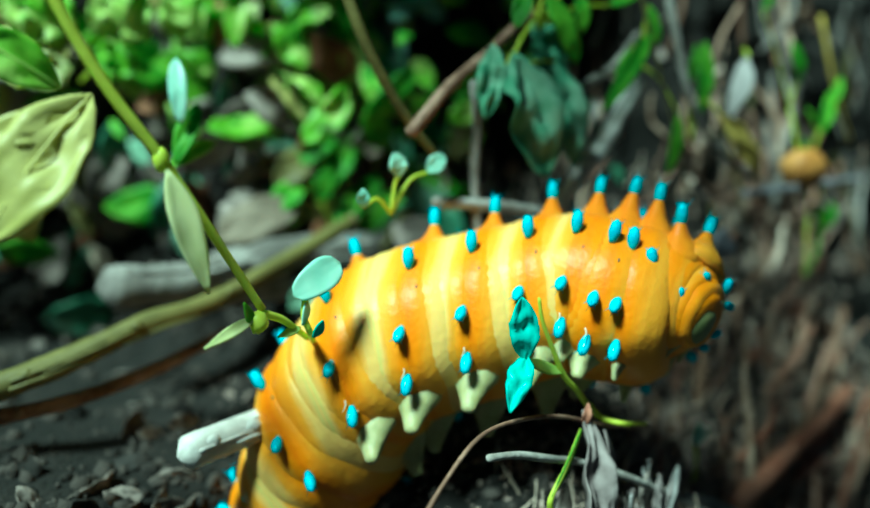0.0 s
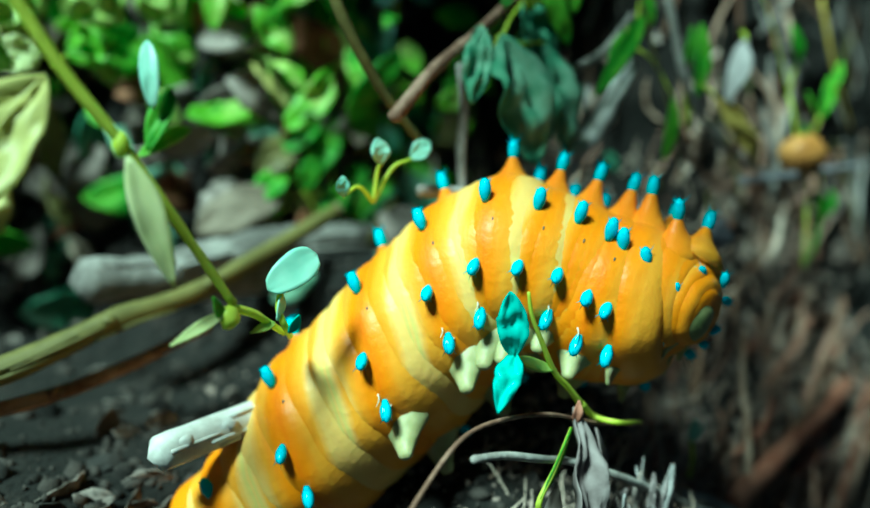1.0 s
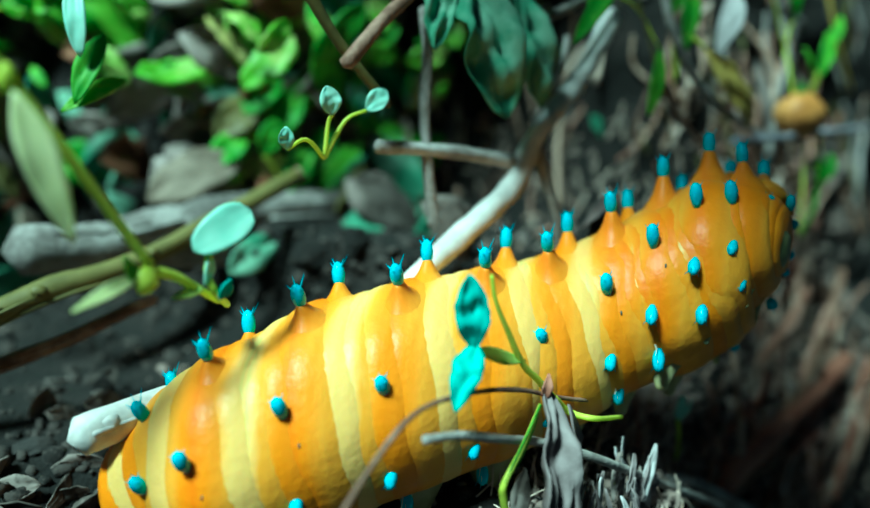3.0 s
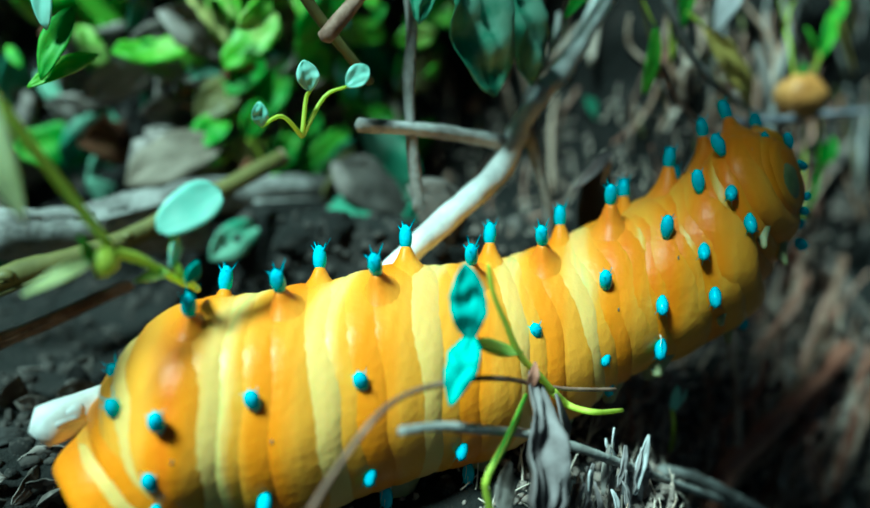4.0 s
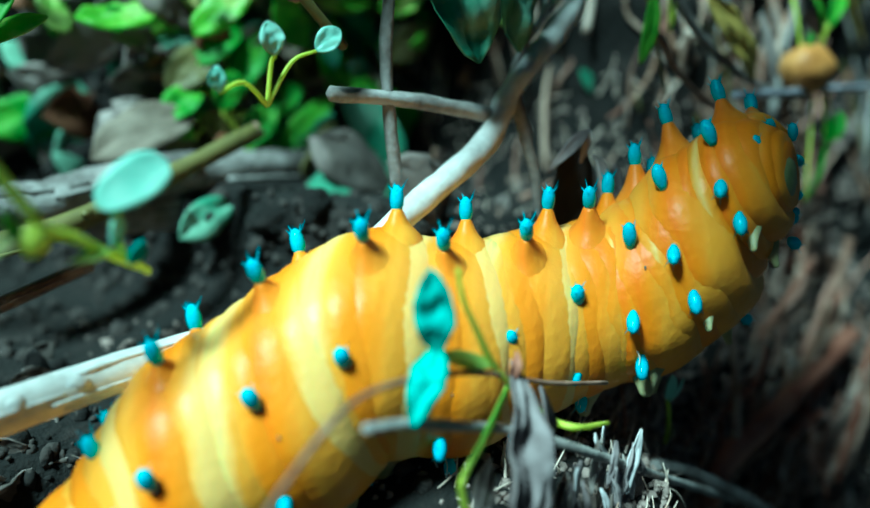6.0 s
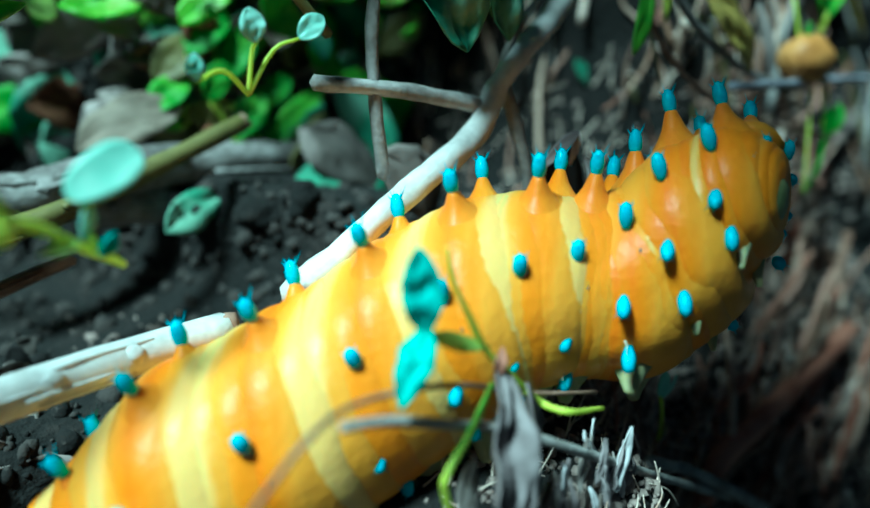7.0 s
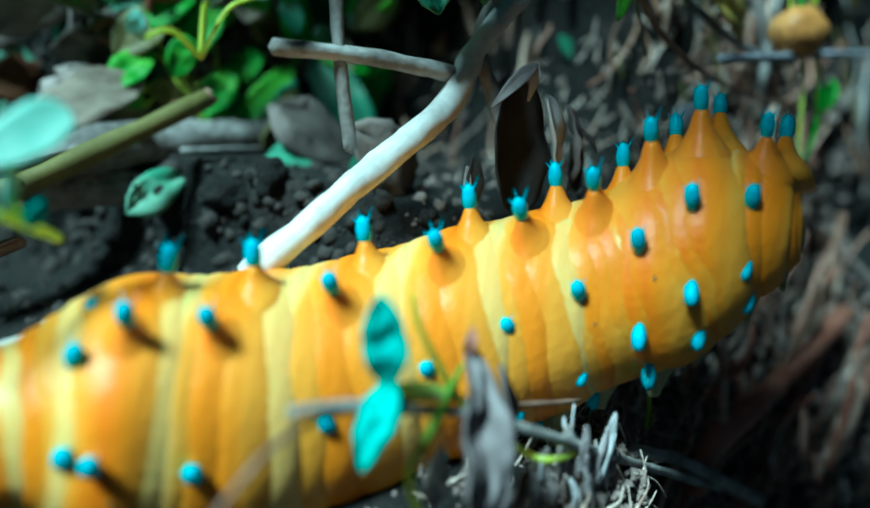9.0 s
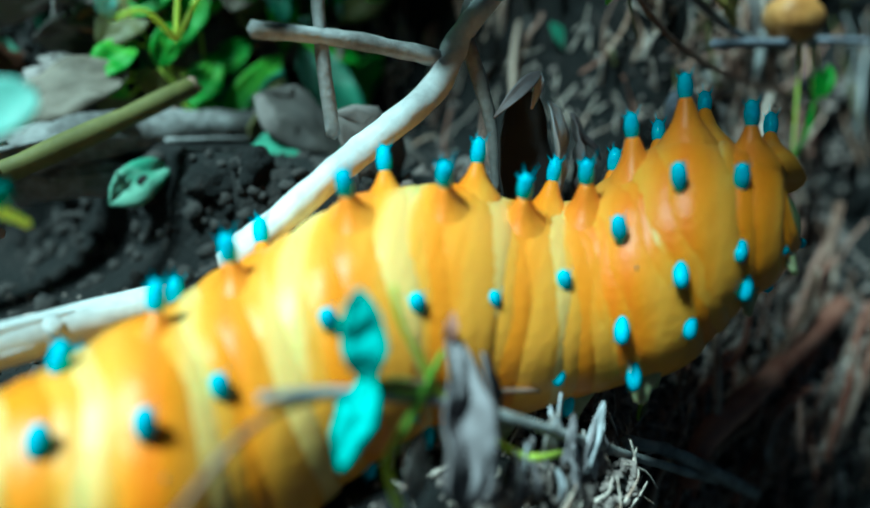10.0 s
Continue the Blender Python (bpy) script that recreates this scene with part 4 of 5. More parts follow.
def build_fibre_clump():
    base = (9.1, -4.08, 1.3)
    c = thing("fibrous_clump", base, "grey-white fibrous clump of rotted matter on soil", "plant debris")
    rng = random.Random(31)
    part("core", lump((9.12, -3.95, 1.2), (0.46, 0.36, 0.3), 6, 0.5, 3), CRUMB, c, "dark crumbly core")
    feet = [(8.21, -3.66, 1.5), (8.48, -3.55, 1.5), (8.8, -3.5, 1.5), (9.2, -3.67, 1.45), (9.57, -3.88, 1.4), (8.45, -3.72, 1.6), (8.97, -3.87, 1.55)]
    tops = [(8.23, -3.16, 1.6), (8.64, -2.91, 1.55), (8.93, -2.86, 1.5), (9.34, -3.03, 1.45), (9.67, -3.21, 1.4), (8.24, -3.2, 1.7), (8.9, -3.25, 1.6)]
    for i in range(46):
        k = rng.randrange(7)
        off = V((rng.uniform(-0.14, 0.14), rng.uniform(-0.05, 0.05), rng.uniform(-0.15, 0.1)))
        a = V(feet[k]) + off
        b = a + (V(tops[k]) - V(feet[k])) * rng.uniform(0.45, 1.05) + V((rng.uniform(-0.12, 0.12), 0, 0))
        part("fibre", leaf(a, b, rng.uniform(0.05, 0.16), (rng.uniform(-1, 1), 0.2, 1), 0.5, rng.uniform(-0.1, 0.15), rng.uniform(0.3, 0.6), 1.0, 0.02, 0.3, i, nl=8, nw=4), (GREYDRY, WHITEDRY, GREYDRY, DEADLEAF)[i % 4], c)


build_fibre_clump()
twig("stick", [(10.22, -3.77, 0.75), (10.62, -3.9, 0.8), (10.89, -3.86, 0.85), (11.64, -4.15, 0.8), (12.59, -4.6, 0.75), (14.2, -5.44, 0.6)], 0.07, 0.09, BARK, "short bleached bluish-white stick lying on soil", "stick", 0.5, 31, 10)


def stone(c, size, seed, label, mat=None, category="stone"):
    return single("stone" if category == "stone" else "clod", lump(c, size, seed, 0.35, 3), mat or STONE, c, label, category)


stone((13.29, 0.19, -0.1), (0.30, 0.30, 0.24), 3, "blue-grey crumbly stone in the soil")
stone((12.85, -0.63, 0), (0.25, 0.2, 0.22), 8, "small grey stone in the soil")

# ---- litter that lies about on the bank


def place_on_bank(u, w, lift):
    return V((u, w, bank_n(u, w) + lift))


def behind(p):
    """Litter of the hollow stays behind the crawling path."""
    return V((p.x, p.y, min(p.z, -3.0 if p.x > 6 else -4.5))) if p.x < 9 and p.y > -1 else p


def scatter_leaves(count, u0, u1, w0, w1, mats, label, group, size=(0.4, 0.9), lift=(0.02, 0.3), seed=0, name="fallen_leaf", category="fallen leaf"):
    rng = random.Random(seed)
    shapes = []
    for i in range(5):
        shapes.append(leaf((0, -0.5, 0), (0, 0.5, 0), rng.uniform(0.35, 0.7), (0, 0, 1), rng.uniform(0, 0.4), rng.uniform(-0.1, 0.2), rng.uniform(0.3, 0.6), 0.7, 0.03, rng.random(), i + seed, nl=8, nw=6))
    meshes = [[finish(b.copy(), "leaf", m, (0, 0, 0)) for m in mats] for b in shapes]
    for b in shapes:
        b.free()
    for i in range(count):
        u, w = rng.uniform(u0, u1), rng.uniform(w0, w1)
        if 5 < u < 10 and w < -0.8:
            continue
        ob = new(name, rng.choice(rng.choice(meshes)))
        k = rng.uniform(*size)
        ob.matrix_basis = at(behind(place_on_bank(u, w, rng.uniform(*lift)))) @ pose(0, 0, 0, rng.uniform(-40, 40), rng.uniform(-40, 40), rng.uniform(0, 360)) @ Matrix.Scale(k, 4)
        tagged(ob, label, category, group)


scatter_leaves(110, 0, 11, -1.5, 6, [SHADELITTER, DEADLEAF, DEADLEAF, GREYLEAF], "crumpled grey-brown fallen leaf on the soil bank", "leaf litter on the bank", (0.7, 1.9), (0.05, 0.7), seed=1)
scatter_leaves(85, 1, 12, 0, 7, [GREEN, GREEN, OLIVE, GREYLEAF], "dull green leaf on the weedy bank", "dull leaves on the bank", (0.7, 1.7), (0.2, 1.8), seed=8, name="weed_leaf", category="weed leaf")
# mostly light leaf colours here, picked to brighten the upper bank like sun
scatter_leaves(100, 0, 10, 2.8, 9, [BRIGHT, BRIGHT, YELLOWLEAF, GREEN], "green leaf on the weedy bank, mostly coloured light for sun", "sunlit leaves on the bank", (0.9, 2.2), (0.3, 2.2), seed=2, name="weed_leaf", category="weed leaf")
# scraps whose litter tones hold the shade; the black ones are rotten
scatter_leaves(170, -1.5, 6, -5, -0.6, [SHADELITTER, SHADELITTER, DEADLEAF, BLACKLEAF], "leaf scrap on the bank, mostly coloured dark for shade", "dark scraps on the bank", (0.35, 0.9), (0.02, 0.15), seed=9, name="leaf_scrap", category="leaf scrap")
scatter_leaves(90, 1.5, 11, -0.5, 5.5, [PALELITTER, DEADLEAF, RUST, SHADELITTER], "pale and rusty fallen leaf in the hollow of the bank", "fallen leaves in the hollow", (0.7, 1.8), (0.2, 1.6), seed=12)
scatter_leaves(60, 4.5, 12.5, 2.4, 6.5, [BRIGHT, GREEN, GREEN, BRIGHT], "fresh green leaf of a weed on the bank", "fresh leaves on the bank", (0.5, 1.3), (1.2, 3.4), seed=14, name="weed_leaf", category="weed leaf")
scatter_leaves(60, 11.5, 20, -6.5, 2.5, [DEADLEAF, BROWN, REDWOOD, BARK], "small chip of bark on crumbly soil", "bark chips on the soil", (0.25, 0.75), (0.03, 0.2), seed=10, name="bark_chip", category="bark chip")
scatter_leaves(36, 8, 14, 1.2, 7, [GREEN, GREYLEAF, SHADELITTER], "shaded leaf on the weedy bank", "shaded leaves on the bank", (0.3, 0.7), (0.05, 0.4), seed=3)
scatter_leaves(40, 11, 22, -7, 6, [DEADLEAF], "small brown fallen leaf scrap on soil", "leaf scraps on the soil", (0.25, 0.6), (0.02, 0.2), seed=4, name="leaf_scrap", category="leaf scrap")


def scatter_straws(count, u0, u1, w0, w1, label, group, mats, length=(0.8, 2.2), thick=(0.02, 0.045), aim=(50, 100), seed=0, name="straw", lift=(0.05, 0.3)):
    rng = random.Random(seed)
    meshes = []
    for i in range(6):
        bend = rng.uniform(-0.15, 0.15)
        meshes.append([finish(tube([(-0.5, 0, 0), (-0.1, bend, 0.03), (0.2, bend * 0.6, 0.05), (0.5, 0, 0)], 0.018, 0.010, 6, 4, 0.3, i), "straw", m, (0, 0, 0)) for m in mats])
    for i in range(count):
        u, w = rng.uniform(u0, u1), rng.uniform(w0, w1)
        ob = new(name, rng.choice(rng.choice(meshes)))
        k = rng.uniform(*length)
        wide = rng.uniform(*thick) / 0.018
        ob.matrix_basis = at(place_on_bank(u, w, rng.uniform(*lift))) @ pose(0, 0, 0, rng.uniform(0, 360), rng.uniform(-15, 15), rng.uniform(*aim)) @ Matrix.Diagonal((k, wide, wide, 1))
        tagged(ob, label, name.replace("_", " "), group)


scatter_straws(205, 10.8, 20, -6.5, 3.0, "dry brown straw lying on crumbly soil", "straws on the soil", [STRAW, BROWN, REDSTRAW], aim=(25, 110), seed=5)

scatter_straws(34, 13.2, 18.5, -5.5, 0.2, "thick dry stalk lying on crumbly soil", "thick stalks on the soil", [REDSTRAW, STRAW, PALEFIBRE, REDWOOD], (1.6, 3.4), (0.06, 0.11), (35, 75), 16, "dry_stalk", (0.15, 0.5))
scatter_straws(26, 12.5, 19, 1.5, 6.5, "thick brown root hanging over the bank", "roots on the bank", [BARK, BROWN, STRAW, PALEFIBRE], (1.5, 3.5), (0.05, 0.09), (70, 120), 17, "root", (0.15, 0.6))

def build_fibres():
    """Short pale fibres that lie all over the crumbly soil."""
    rng = random.Random(15)
    bm = bmesh.new()
    for i in range(900):
        u, w = (rng.uniform(11.0, 19), rng.uniform(-6.0, 2.5)) if i < 700 else (rng.uniform(7.5, 12), rng.uniform(-5.0, -3.0))
        p = place_on_bank(u, w, rng.uniform(0.02, 0.16))
        a = radians(rng.gauss(70, 45))
        d = V((math.cos(a), math.sin(a), rng.uniform(-0.4, 0.6))) * rng.uniform(0.12, 0.5)
        bend = V((rng.uniform(-0.08, 0.08), rng.uniform(-0.08, 0.08), rng.uniform(0, 0.08)))
        tube([p - d, p + bend, p + d], rng.uniform(0.012, 0.03), 0.006, 4, 3, 0.4, i, bm)
    single("plant_fibres", bm, PALEFIBRE, (13, -2, 0), "short pale plant fibres on crumbly soil", "plant fibres", kind="stuff")


build_fibres()
scatter_straws(60, 13, 22, 0.5, 7, "dry hanging root fibre on the bank", "root fibres on the bank", [STRAW, BARK, OLIVE], (1.0, 3.0), aim=(70, 115), seed=6)
scatter_straws(30, 2, 13, 0, 6, "thin dry stalk among the weeds", "stalks among the weeds", [BARK, BROWN, OLIVE], (1.0, 2.5), aim=(20, 160), seed=7)


def scatter_clods(count, u0, u1, w0, w1, seed):
    rng = random.Random(seed)
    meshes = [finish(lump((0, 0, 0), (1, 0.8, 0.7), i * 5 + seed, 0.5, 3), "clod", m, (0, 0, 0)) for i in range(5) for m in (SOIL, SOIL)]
    for i in range(count):
        u, w = rng.uniform(u0, u1), rng.uniform(w0, w1)
        if u > 4 and w < -1:
            continue
        ob = new("clod", rng.choice(meshes))
        k = rng.uniform(0.15, 0.55)
        ob.matrix_basis = at(place_on_bank(u, w, 0.0)) @ pose(0, 0, 0, rng.uniform(0, 360), rng.uniform(0, 360), rng.uniform(0, 360)) @ Matrix.Scale(k, 4)
        tagged(ob, "rounded clod of earth on the bank", "clod", "clods on the bank")


scatter_clods(70, 0, 9, -4, 6, 3)
scatter_clods(90, -1, 9, -0.9, 2.5, 8)


def build_shade_weed():
    """An unseen weed above the bank, added to keep the sun off its far end."""
    rng = random.Random(21)
    sun_way = SUN_WAY
    root = V((14.0, 16.0, 2.0))
    t = thing("unseen_shade_weed", root, "unseen leafy weed added above the bank to shade it", "weed")
    mid = V((9.0, 14.0, 6.0))
    part("stem", tube([root, (root + mid) / 2 + V((0, 0.8, 0.4)), mid, mid + V((2.5, -0.6, 1.6))], 0.16, 0.06, 8, 6, 0.2), STEM, t)
    a = sun_way.cross(V((0, 0, 1))).normalized()
    b = sun_way.cross(a)
    across = (V((1, 0, 0)) - sun_way * sun_way.x).normalized()
    along = sun_way.cross(across)
    # leaves set along the sun's way, out of view, to shade the body's front
    for i in range(52):
        c = V((11.3, -0.4, 2.2)) + sun_way * rng.uniform(16.5, 19.5) + across * rng.uniform(-1.4, 3.4) + along * rng.uniform(-3.0, 3.0)
        d = (a * rng.uniform(-1, 1) + b * rng.uniform(-1, 1)).normalized()
        part("leaf", leaf(c - d * 1.1, c + d * 1.1, rng.uniform(1.0, 1.5), sun_way + V((rng.uniform(-0.4, 0.4), 0, rng.uniform(-0.4, 0.4))), 0.15, 0.08, 0.45, 0.3, 0.03, 0.4, i), GREEN, t)
    # a few more unseen leaves, added to darken the hollow
    for i in range(9):
        c = V((rng.uniform(11.5, 16), rng.uniform(0, 5), -5)) + sun_way * rng.uniform(21, 24)
        d = (a * rng.uniform(-1, 1) + b * rng.uniform(-1, 1)).normalized()
        part("leaf", leaf(c - d * 1.2, c + d * 1.2, rng.uniform(1.2, 1.7), sun_way + V((rng.uniform(-0.4, 0.4), 0, rng.uniform(-0.4, 0.4))), 0.15, 0.08, 0.45, 0.3, 0.03, 0.4, i), GREEN, t)


build_shade_weed()


def build_crumbs(count, spots, size, mat, label, seed):
    """Loose crumbs on the bank; spots: (u from, u to, w from, w to), taken in turn."""
    rng = random.Random(seed)
    verts, faces = [], []
    ico = bmesh.new()
    bmesh.ops.create_icosphere(ico, subdivisions=1, radius=1.0)
    iv = [v.co.copy() for v in ico.verts]
    ico.verts.index_update()
    fv = [[v.index for v in f.verts] for f in ico.faces]
    ico.free()
    for i in range(count):
        u0, u1, w0, w1 = spots[i % len(spots)]
        c = place_on_bank(rng.uniform(u0, u1), rng.uniform(w0, w1), rng.uniform(-0.02, 0.06))
        r = 0.025 + size * rng.random() ** 3
        sx, sy, sz = (rng.uniform(0.6, 1.5) for _ in range(3))
        b = len(verts)
        for v in iv:
            e = rng.uniform(0.6, 1.2)
            verts.append(((c.x - 8 + v.x * r * sx * e) * CM, (c.y + 3 + v.y * r * sy * e) * CM, (c.z + v.z * r * sz * e) * CM))
        faces += [[b + k for k in f] for f in fv]
    me = bpy.data.meshes.new("soil_crumbs")
    me.from_pydata(verts, [], faces)
    me.materials.append(mat)
    me.shade_smooth()
    ob = new("soil_crumbs", me)
    ob.matrix_basis = at((8, -3, 0))
    tagged(ob, label, "soil crumbs", kind="stuff")


build_crumbs(7500, [(9, 21, -8, 0), (13, 21, -6, 1.5), (5.5, 13, -6, -2.2), (8, 13, -6, -2.6)], 0.075, CRUMB, "loose grey and brown soil crumbs on the bank", 9)
build_crumbs(4500, [(-1, 9.5, -3.5, 3.0)], 0.16, DARKCRUMB, "darker soil crumbs in the hollow of the bank", 10)



# ---- what moves
def body_rows():
    """Each ring, from the neck to the rear: seconds, u, w, n and its turn in the bank."""
    rows = []
    rows.append([
        (0, 8.73, -0.77, 2.29, 69, -65, -80), (0.5, 8.83, -0.78, 2.22, 70, -74, -78), (1, 8.92, -0.83, 2.19, 68, -68, -79), (1.5, 9.07, -0.77, 2.13, 46, -72, -57), (2, 9.42, -0.59, 2.27, 7, -63, -12),
        (2.5, 10.06, -0.67, 2.37, 29, -64, -30), (4, 11.26, 0.05, 2.13, -71, -78, 60), (4.5, 11.24, 0.08, 2.01, -33, -76, 20), (5, 10.98, -0.09, 2.14, 7, -81, -19), (5.6, 10.98, -0.10, 2.16, -23, -78, 10),
        (7, 10.65, -0.48, 2.32, 5, -74, -18), (7.5, 10.56, -0.58, 2.30, 59, -64, -65), (8, 10.56, -0.85, 2.28, 59, -54, -78), (8.5, 11.17, -0.67, 2.33, -103, -75, 89), (8.7, 11.18, -1.08, 2.31, 19, -48, -31),
        (9, 11.26, -1.15, 2.27, -6, -60, 7), (9.5, 11.44, -1.18, 2.20, -37, -62, 37), (10, 11.24, -1.18, 2.27, -46, -55, 42),
    ])
    rows.append([
        (0, 8.71, -0.62, 1.99, 17, -75, -33), (0.5, 8.82, -0.67, 1.86, 40, -70, -51), (1, 8.90, -0.71, 1.89, 26, -76, -40), (1.5, 9.02, -0.71, 1.85, 12, -71, -28), (2, 9.32, -0.60, 2.07, 5, -64, -9),
        (2.5, 9.96, -0.65, 2.14, -2, -65, -14), (4, 11.24, -0.09, 1.90, -76, -65, 58), (4.5, 11.19, -0.05, 1.75, -62, -68, 44), (5, 10.95, -0.18, 1.88, -81, -69, 65), (5.6, 10.93, -0.21, 1.91, -76, -67, 60),
        (7, 10.59, -0.52, 2.10, -54, -68, 35), (7.5, 10.52, -0.51, 2.07, -43, -69, 27), (8, 10.52, -0.77, 2.10, 2, -81, -9), (8.5, 11.17, -0.77, 2.16, -1, -69, -17), (8.7, 11.05, -1.06, 2.15, 13, -63, -17),
        (9, 11.15, -1.20, 2.10, 9, -63, -11), (9.5, 11.35, -1.28, 2.02, 5, -62, -13), (10, 11.14, -1.30, 2.12, -9, -63, -1),
    ])
    rows.append([
        (0, 8.56, -0.73, 1.58, -9, -63, -20), (0.5, 8.64, -0.59, 1.46, 5, -60, -24), (1, 8.75, -0.82, 1.47, -6, -65, -19), (1.5, 8.81, -0.80, 1.44, -1, -60, -27), (2, 9.14, -0.71, 1.74, -10, -66, -9),
        (2.5, 9.78, -0.80, 1.80, -24, -66, 2), (4, 11.08, -0.81, 1.45, -35, -62, 15), (4.5, 11.05, -0.56, 1.38, -37, -62, 32), (5, 10.85, -0.90, 1.44, -52, -63, 36), (5.6, 10.80, -0.96, 1.45, -55, -64, 39),
        (7, 10.41, -1.01, 1.65, -43, -64, 25), (7.5, 10.41, -0.87, 1.80, -40, -67, 17), (8, 10.48, -1.02, 1.84, -47, -76, 27), (8.5, 10.93, -0.84, 1.81, -20, -67, -3), (8.7, 10.80, -1.22, 1.73, -11, -62, -3),
        (9, 10.84, -1.35, 1.64, -4, -60, 1), (9.5, 10.99, -1.33, 1.58, -7, -58, -3), (10, 10.78, -1.44, 1.66, -13, -59, 4),
    ])
    rows.append([
        (0, 8.27, -0.64, 1.19, -5, -51, -26), (0.5, 8.39, -0.59, 1.13, -3, -51, -19), (1, 8.45, -0.74, 1.07, -3, -50, -29), (1.5, 8.54, -0.64, 1.12, -2, -49, -31), (2, 9.00, -0.80, 1.46, -9, -63, -9),
        (2.5, 9.59, -1.03, 1.45, -19, -64, 5), (4, 10.56, -1.26, 0.91, -8, -49, -7), (4.5, 10.63, -1.30, 0.91, -9, -54, 3), (5, 10.44, -1.49, 0.92, -13, -55, 4), (5.6, 10.43, -1.55, 0.92, -17, -57, 7),
        (7, 10.03, -1.53, 1.14, -18, -55, 0), (7.5, 10.18, -1.11, 1.37, -20, -58, -4), (8, 10.36, -1.26, 1.46, -16, -68, 0), (8.5, 10.78, -1.17, 1.45, -17, -67, 2), (8.7, 10.51, -1.49, 1.34, -5, -60, -3),
        (9, 10.55, -1.66, 1.28, 2, -61, 1), (9.5, 10.71, -1.66, 1.25, -5, -62, 3), (10, 10.45, -1.85, 1.30, -9, -61, 5),
    ])
    rows.append([
        (0, 8.09, -0.53, 1.00, -16, -59, -16), (0.5, 8.10, -0.48, 0.82, -11, -49, -15), (1, 8.13, -0.47, 0.79, -4, -46, -29), (1.5, 8.14, -0.37, 0.81, -4, -39, -33), (2, 8.81, -0.82, 1.23, -15, -65, 5),
        (2.5, 9.29, -1.24, 1.09, -9, -60, 8), (4, 9.95, -1.51, 0.60, 5, -51, -1), (4.5, 10.00, -1.58, 0.50, 12, -51, 1), (5, 9.91, -1.69, 0.56, 13, -53, 2), (5.6, 9.89, -1.77, 0.52, 10, -54, 2),
        (7, 9.54, -1.59, 0.77, 6, -51, -12), (7.5, 9.89, -1.22, 1.12, -19, -59, 8), (8, 10.10, -1.44, 1.13, -12, -66, 7), (8.5, 10.36, -1.46, 0.97, -9, -63, 5), (8.7, 10.12, -1.68, 0.96, 7, -62, 1),
        (9, 10.14, -1.88, 0.88, 18, -61, -3), (9.5, 10.26, -1.90, 0.82, 16, -61, -5), (10, 10.00, -2.08, 0.89, 15, -58, -9),
    ])
    rows.append([
        (0, 7.86, -0.63, 0.62, -29, -62, 1), (0.5, 7.77, -0.53, 0.51, -15, -52, -10), (1, 7.85, -0.39, 0.54, -8, -51, -23), (1.5, 7.96, -0.19, 0.80, -9, -52, -13), (2, 8.55, -1.03, 0.88, -10, -62, 12),
        (2.5, 8.74, -1.60, 0.69, 9, -57, 3), (4, 9.18, -1.91, 0.24, 12, -51, 1), (4.5, 9.08, -2.05, 0.19, 19, -49, 0), (5, 9.06, -2.07, 0.22, 24, -50, -1), (5.6, 9.06, -2.05, 0.16, 25, -50, -3),
        (7, 9.04, -1.60, 0.52, 9, -51, -7), (7.5, 9.53, -1.64, 0.74, -18, -60, 17), (8, 9.71, -1.86, 0.68, -10, -63, 12), (8.5, 9.84, -1.95, 0.52, -5, -61, 8), (8.7, 9.64, -2.04, 0.53, 9, -62, 5),
        (9, 9.64, -2.10, 0.48, 20, -62, 1), (9.5, 9.67, -2.17, 0.42, 13, -59, 1), (10, 9.29, -2.18, 0.52, 23, -52, -16),
    ])
    rows.append([
        (0, 7.33, -0.88, 0.01, -27, -56, -1), (0.5, 7.42, -0.56, 0.14, -17, -57, -11), (1, 7.63, -0.32, 0.31, -22, -60, -2), (1.5, 7.95, -0.38, 0.64, -55, -64, 41), (2, 7.90, -1.42, 0.39, -2, -55, 4),
        (2.5, 7.93, -1.90, 0.27, 12, -50, -2), (4, 8.15, -2.17, -0.04, 13, -45, -2), (4.5, 8.03, -2.27, -0.04, 19, -44, -2), (5, 8.03, -2.25, -0.03, 25, -43, -2), (5.6, 8.09, -2.24, -0.10, 23, -43, -2),
        (7, 8.47, -1.78, 0.23, -2, -53, 10), (7.5, 8.77, -2.19, 0.27, 0, -53, 6), (8, 8.92, -2.31, 0.17, 3, -54, 3), (8.5, 9.02, -2.36, 0.04, 5, -54, 2), (8.7, 8.84, -2.36, 0.07, 18, -55, 2),
        (9, 8.83, -2.36, 0.02, 23, -54, 2), (9.5, 8.83, -2.34, -0.01, 20, -53, 1), (10, 8.61, -2.07, 0.27, 21, -50, -9),
    ])
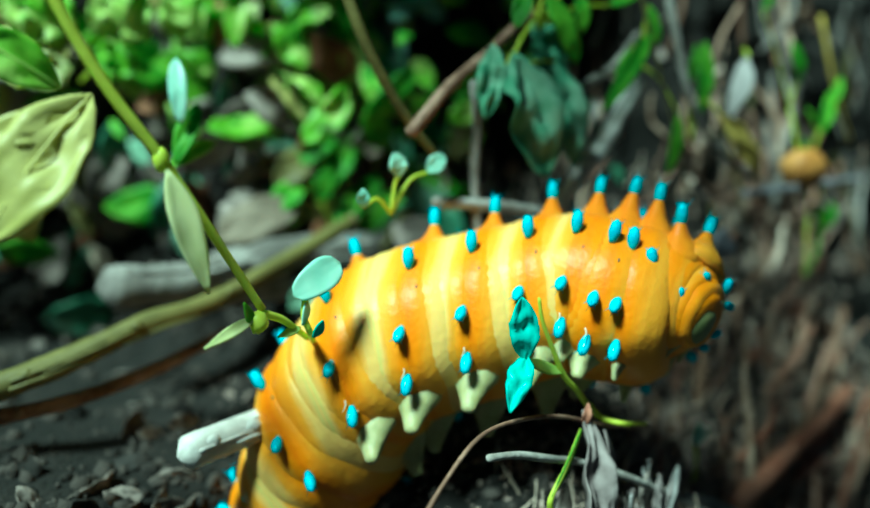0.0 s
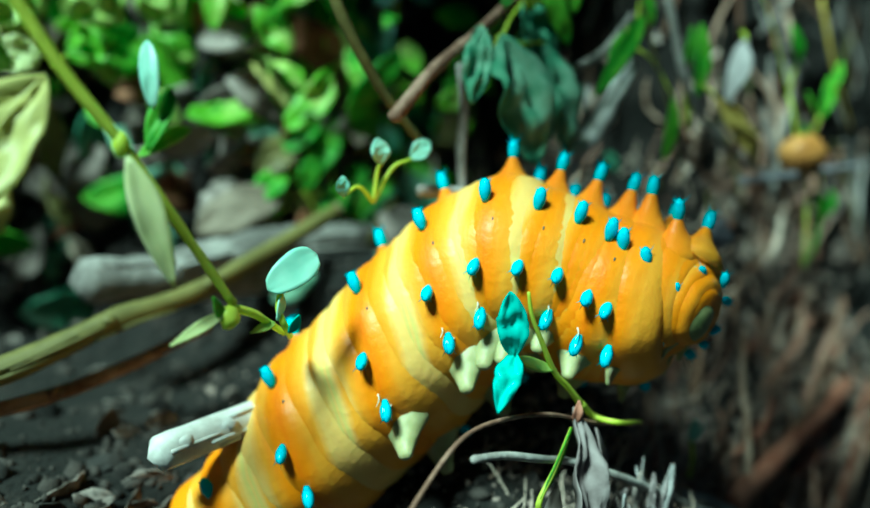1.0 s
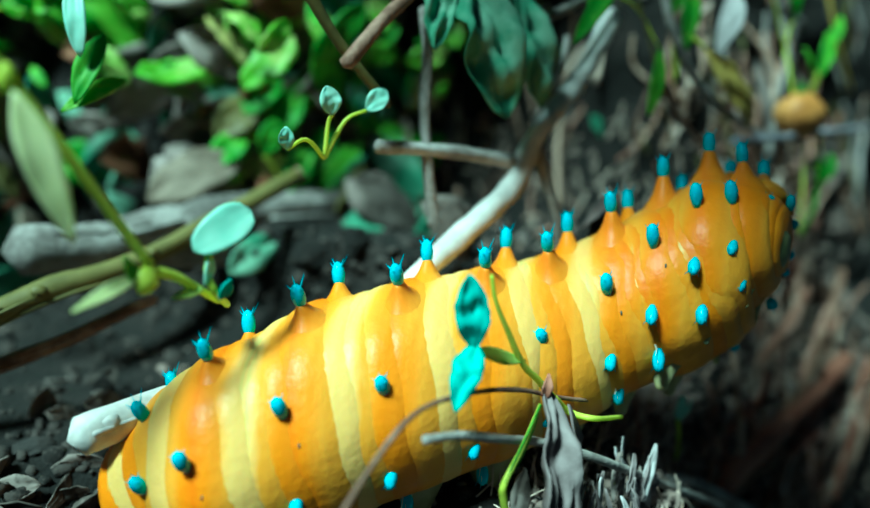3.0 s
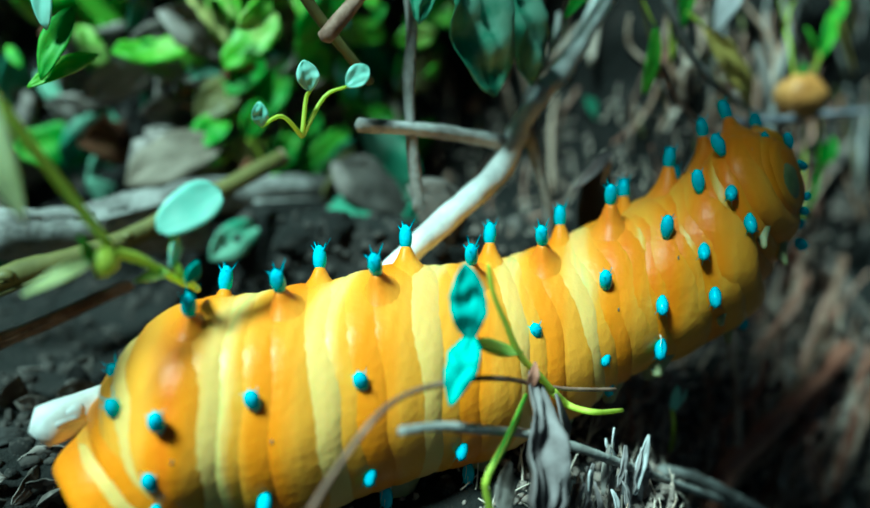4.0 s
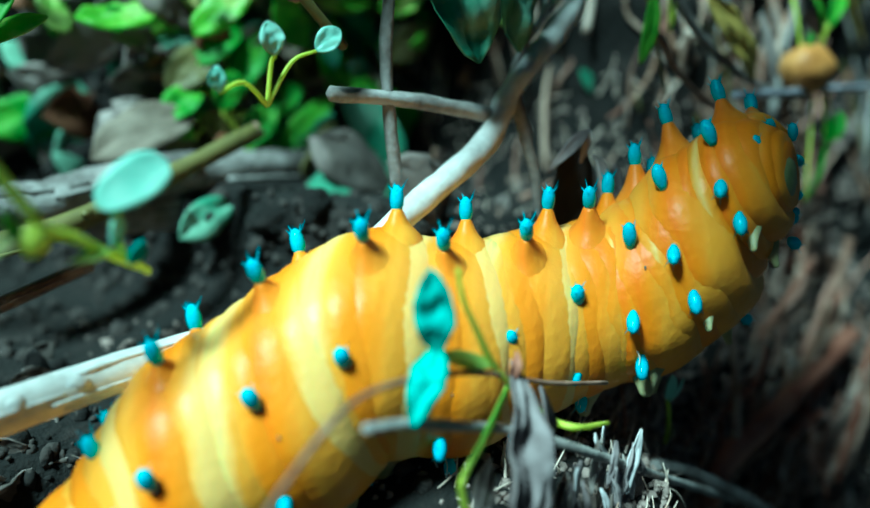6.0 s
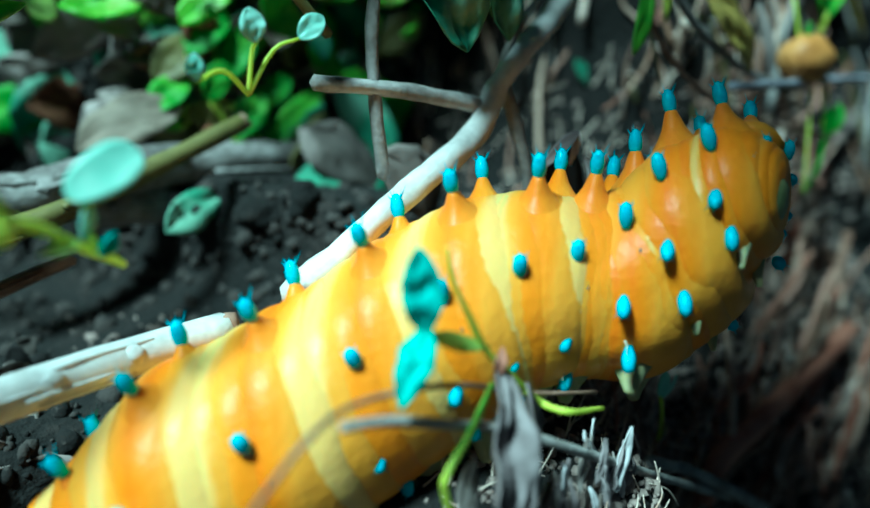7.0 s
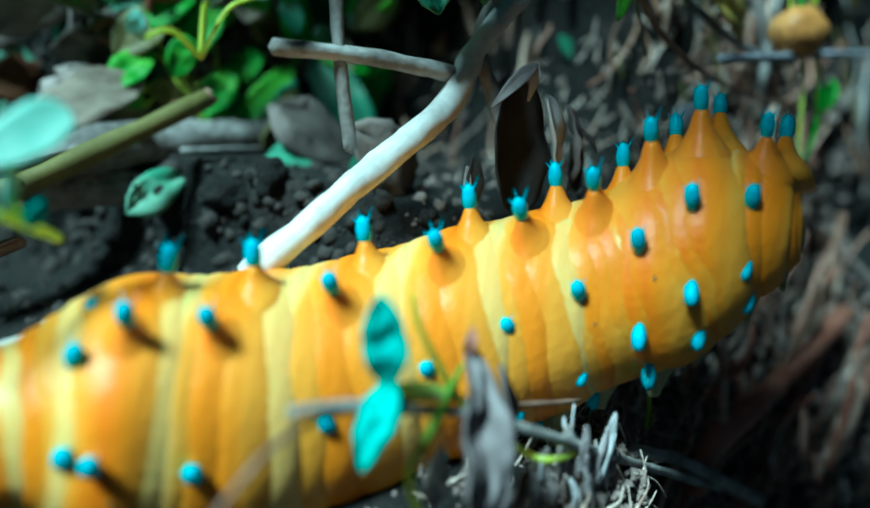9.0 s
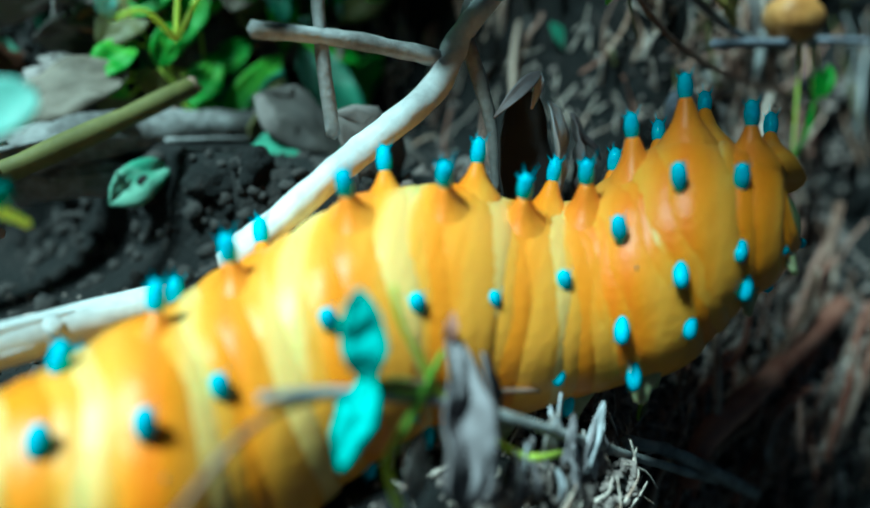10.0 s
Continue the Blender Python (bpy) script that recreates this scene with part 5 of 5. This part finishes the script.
    rows.append([
        (0, 6.73, -1.08, -0.50, -27, -54, 2), (0.5, 7.09, -0.69, -0.24, -43, -57, 19), (1, 7.31, -0.66, -0.09, -53, -56, 32), (1.5, 7.34, -1.09, -0.08, -37, -59, 23), (2, 7.09, -1.86, -0.08, -8, -52, 7),
        (2.5, 7.09, -2.13, -0.09, 4, -51, 4), (4, 7.13, -2.21, -0.26, 14, -48, 1), (4.5, 7.00, -2.24, -0.21, 17, -46, -3), (5, 7.00, -2.12, -0.20, 25, -43, -6), (5.6, 7.12, -2.02, -0.28, 24, -45, -6),
        (7, 7.74, -2.22, -0.13, 1, -53, 15), (7.5, 7.78, -2.52, -0.10, 6, -48, 3), (8, 7.86, -2.59, -0.18, 7, -46, 3), (8.5, 7.92, -2.66, -0.29, 8, -46, 4), (8.7, 7.80, -2.66, -0.30, 19, -47, 5),
        (9, 7.77, -2.67, -0.35, 24, -46, 4), (9.5, 7.82, -2.63, -0.40, 20, -47, 6), (10, 7.88, -2.19, 0.04, 9, -49, 4),
    ])
    rows.append([
        (0, 6.22, -1.44, -0.98, -52, -56, 34), (0.5, 6.59, -1.29, -0.78, -65, -53, 45), (1, 6.75, -1.44, -0.68, -52, -54, 33), (1.5, 6.51, -1.83, -0.74, -32, -52, 21), (2, 6.23, -2.31, -0.55, -18, -50, 17),
        (2.5, 6.22, -2.44, -0.54, -7, -52, 13), (4, 6.15, -2.44, -0.58, 8, -49, 2), (4.5, 6.17, -2.21, -0.44, 7, -50, -4), (5, 6.33, -2.11, -0.40, 9, -49, 4), (5.6, 6.50, -2.27, -0.51, -3, -47, 18),
        (7, 6.74, -2.91, -0.53, 0, -49, 17), (7.5, 6.69, -2.91, -0.46, 1, -48, 11), (8, 6.72, -2.92, -0.49, 4, -47, 9), (8.5, 6.70, -2.94, -0.56, 9, -45, 7), (8.7, 6.58, -2.86, -0.57, 26, -43, 0),
        (9, 6.56, -2.81, -0.62, 32, -41, -3), (9.5, 6.58, -2.84, -0.69, 27, -39, 1), (10, 6.74, -2.85, -0.30, -1, -34, 6),
    ])
    rows.append([
        (0, 5.74, -2.43, -1.52, -71, -43, 57), (0.5, 5.97, -2.48, -1.40, -64, -45, 47), (1, 5.90, -2.51, -1.40, -51, -48, 36), (1.5, 5.60, -2.67, -1.33, -38, -47, 35), (2, 5.45, -2.91, -0.98, -24, -55, 34),
        (2.5, 5.37, -2.91, -0.97, -9, -55, 22), (4, 5.04, -2.48, -1.02, 17, -36, -8), (4.5, 5.38, -2.34, -0.81, -7, -40, 9), (5, 5.54, -2.68, -0.85, -17, -41, 24), (5.6, 5.49, -2.99, -0.90, -4, -36, 13),
        (7, 5.78, -3.32, -0.94, 4, -50, 20), (7.5, 5.80, -3.22, -0.88, 0, -52, 22), (8, 5.80, -3.17, -0.87, 7, -50, 15), (8.5, 5.71, -3.10, -0.88, 15, -45, 4), (8.7, 5.74, -2.79, -0.78, 32, -43, -6),
        (9, 5.53, -2.69, -0.82, 32, -28, -11), (9.5, 5.48, -2.85, -0.87, 29, -25, -7), (10, 5.67, -3.15, -0.23, -5, -19, -5),
    ])
    rows.append([
        (0, 5.17, -3.91, -2.02, -71, -32, 63), (0.5, 5.10, -3.88, -2.06, -62, -37, 48), (1, 4.91, -3.55, -2.00, -33, -42, 25), (1.5, 4.88, -3.42, -1.83, -39, -47, 40), (2, 4.76, -3.48, -1.66, -40, -60, 50),
        (2.5, 4.75, -3.25, -1.54, -18, -61, 32), (4, 4.51, -2.93, -0.98, 9, -10, 27), (4.5, 4.85, -3.20, -0.92, -19, -21, 46), (5, 4.97, -3.51, -1.02, -24, -24, 43), (5.6, 4.82, -3.56, -0.90, -13, -11, 22),
        (7, 5.01, -3.78, -1.31, -5, -39, 29), (7.5, 5.09, -3.63, -1.30, -8, -43, 32), (8, 5.10, -3.49, -1.23, 1, -41, 25), (8.5, 4.97, -3.23, -1.14, 14, -35, 7), (8.7, 5.11, -2.89, -1.03, 27, -36, 7),
        (9, 4.90, -2.67, -0.78, 29, -9, -6), (9.5, 4.81, -2.85, -0.77, 23, -6, -6), (10, 4.76, -3.09, -0.16, -11, -13, -14),
    ])
    return rows


def between(a, b, c, d, s):
    """A pose on the smooth curve from b to c, with a and d beyond."""
    p = [m.translation for m in (a, b, c, d)]
    at_s = 0.5 * (2 * p[1] + (p[2] - p[0]) * s + (2 * p[0] - 5 * p[1] + 4 * p[2] - p[3]) * s * s + (3 * p[1] - p[0] - 3 * p[2] + p[3]) * s ** 3)
    return Matrix.LocRotScale(at_s, b.to_quaternion().slerp(c.to_quaternion(), s), None)


def body_motion():
    rows = body_rows()
    times = [r[0] for r in rows[0]]
    line = [[pose(u * CM, w * CM, n * CM, rx, ry, rz) for t, u, w, n, rx, ry, rz in some] for some in rows]
    for ob, some in zip(SEGMENTS, line):
        walk(ob, list(zip(times, some)))
    walk(HEAD_PIECE, [(t, m @ pose(0.06 * CM, -0.12 * CM, 0.02 * CM, 0, 0, -12)) for t, m in zip(times, line[0])])
    tail = [m @ pose(-0.3 * CM, -0.04 * CM, 0) for m in line[-1]]
    walk(TAIL_PIECE, list(zip(times, tail)))
    whole = line + [tail]
    for k, s, ob in FOLDS:
        a, b, c, d = (whole[max(0, min(len(whole) - 1, j))] for j in (k - 1, k, k + 1, k + 2))
        walk(ob, [(t, between(a[i], b[i], c[i], d[i], s)) for i, t in enumerate(times)])


def motions():
    body_motion()
    sprig_motion()
    curl_motion()
    arch_motion()


motions()
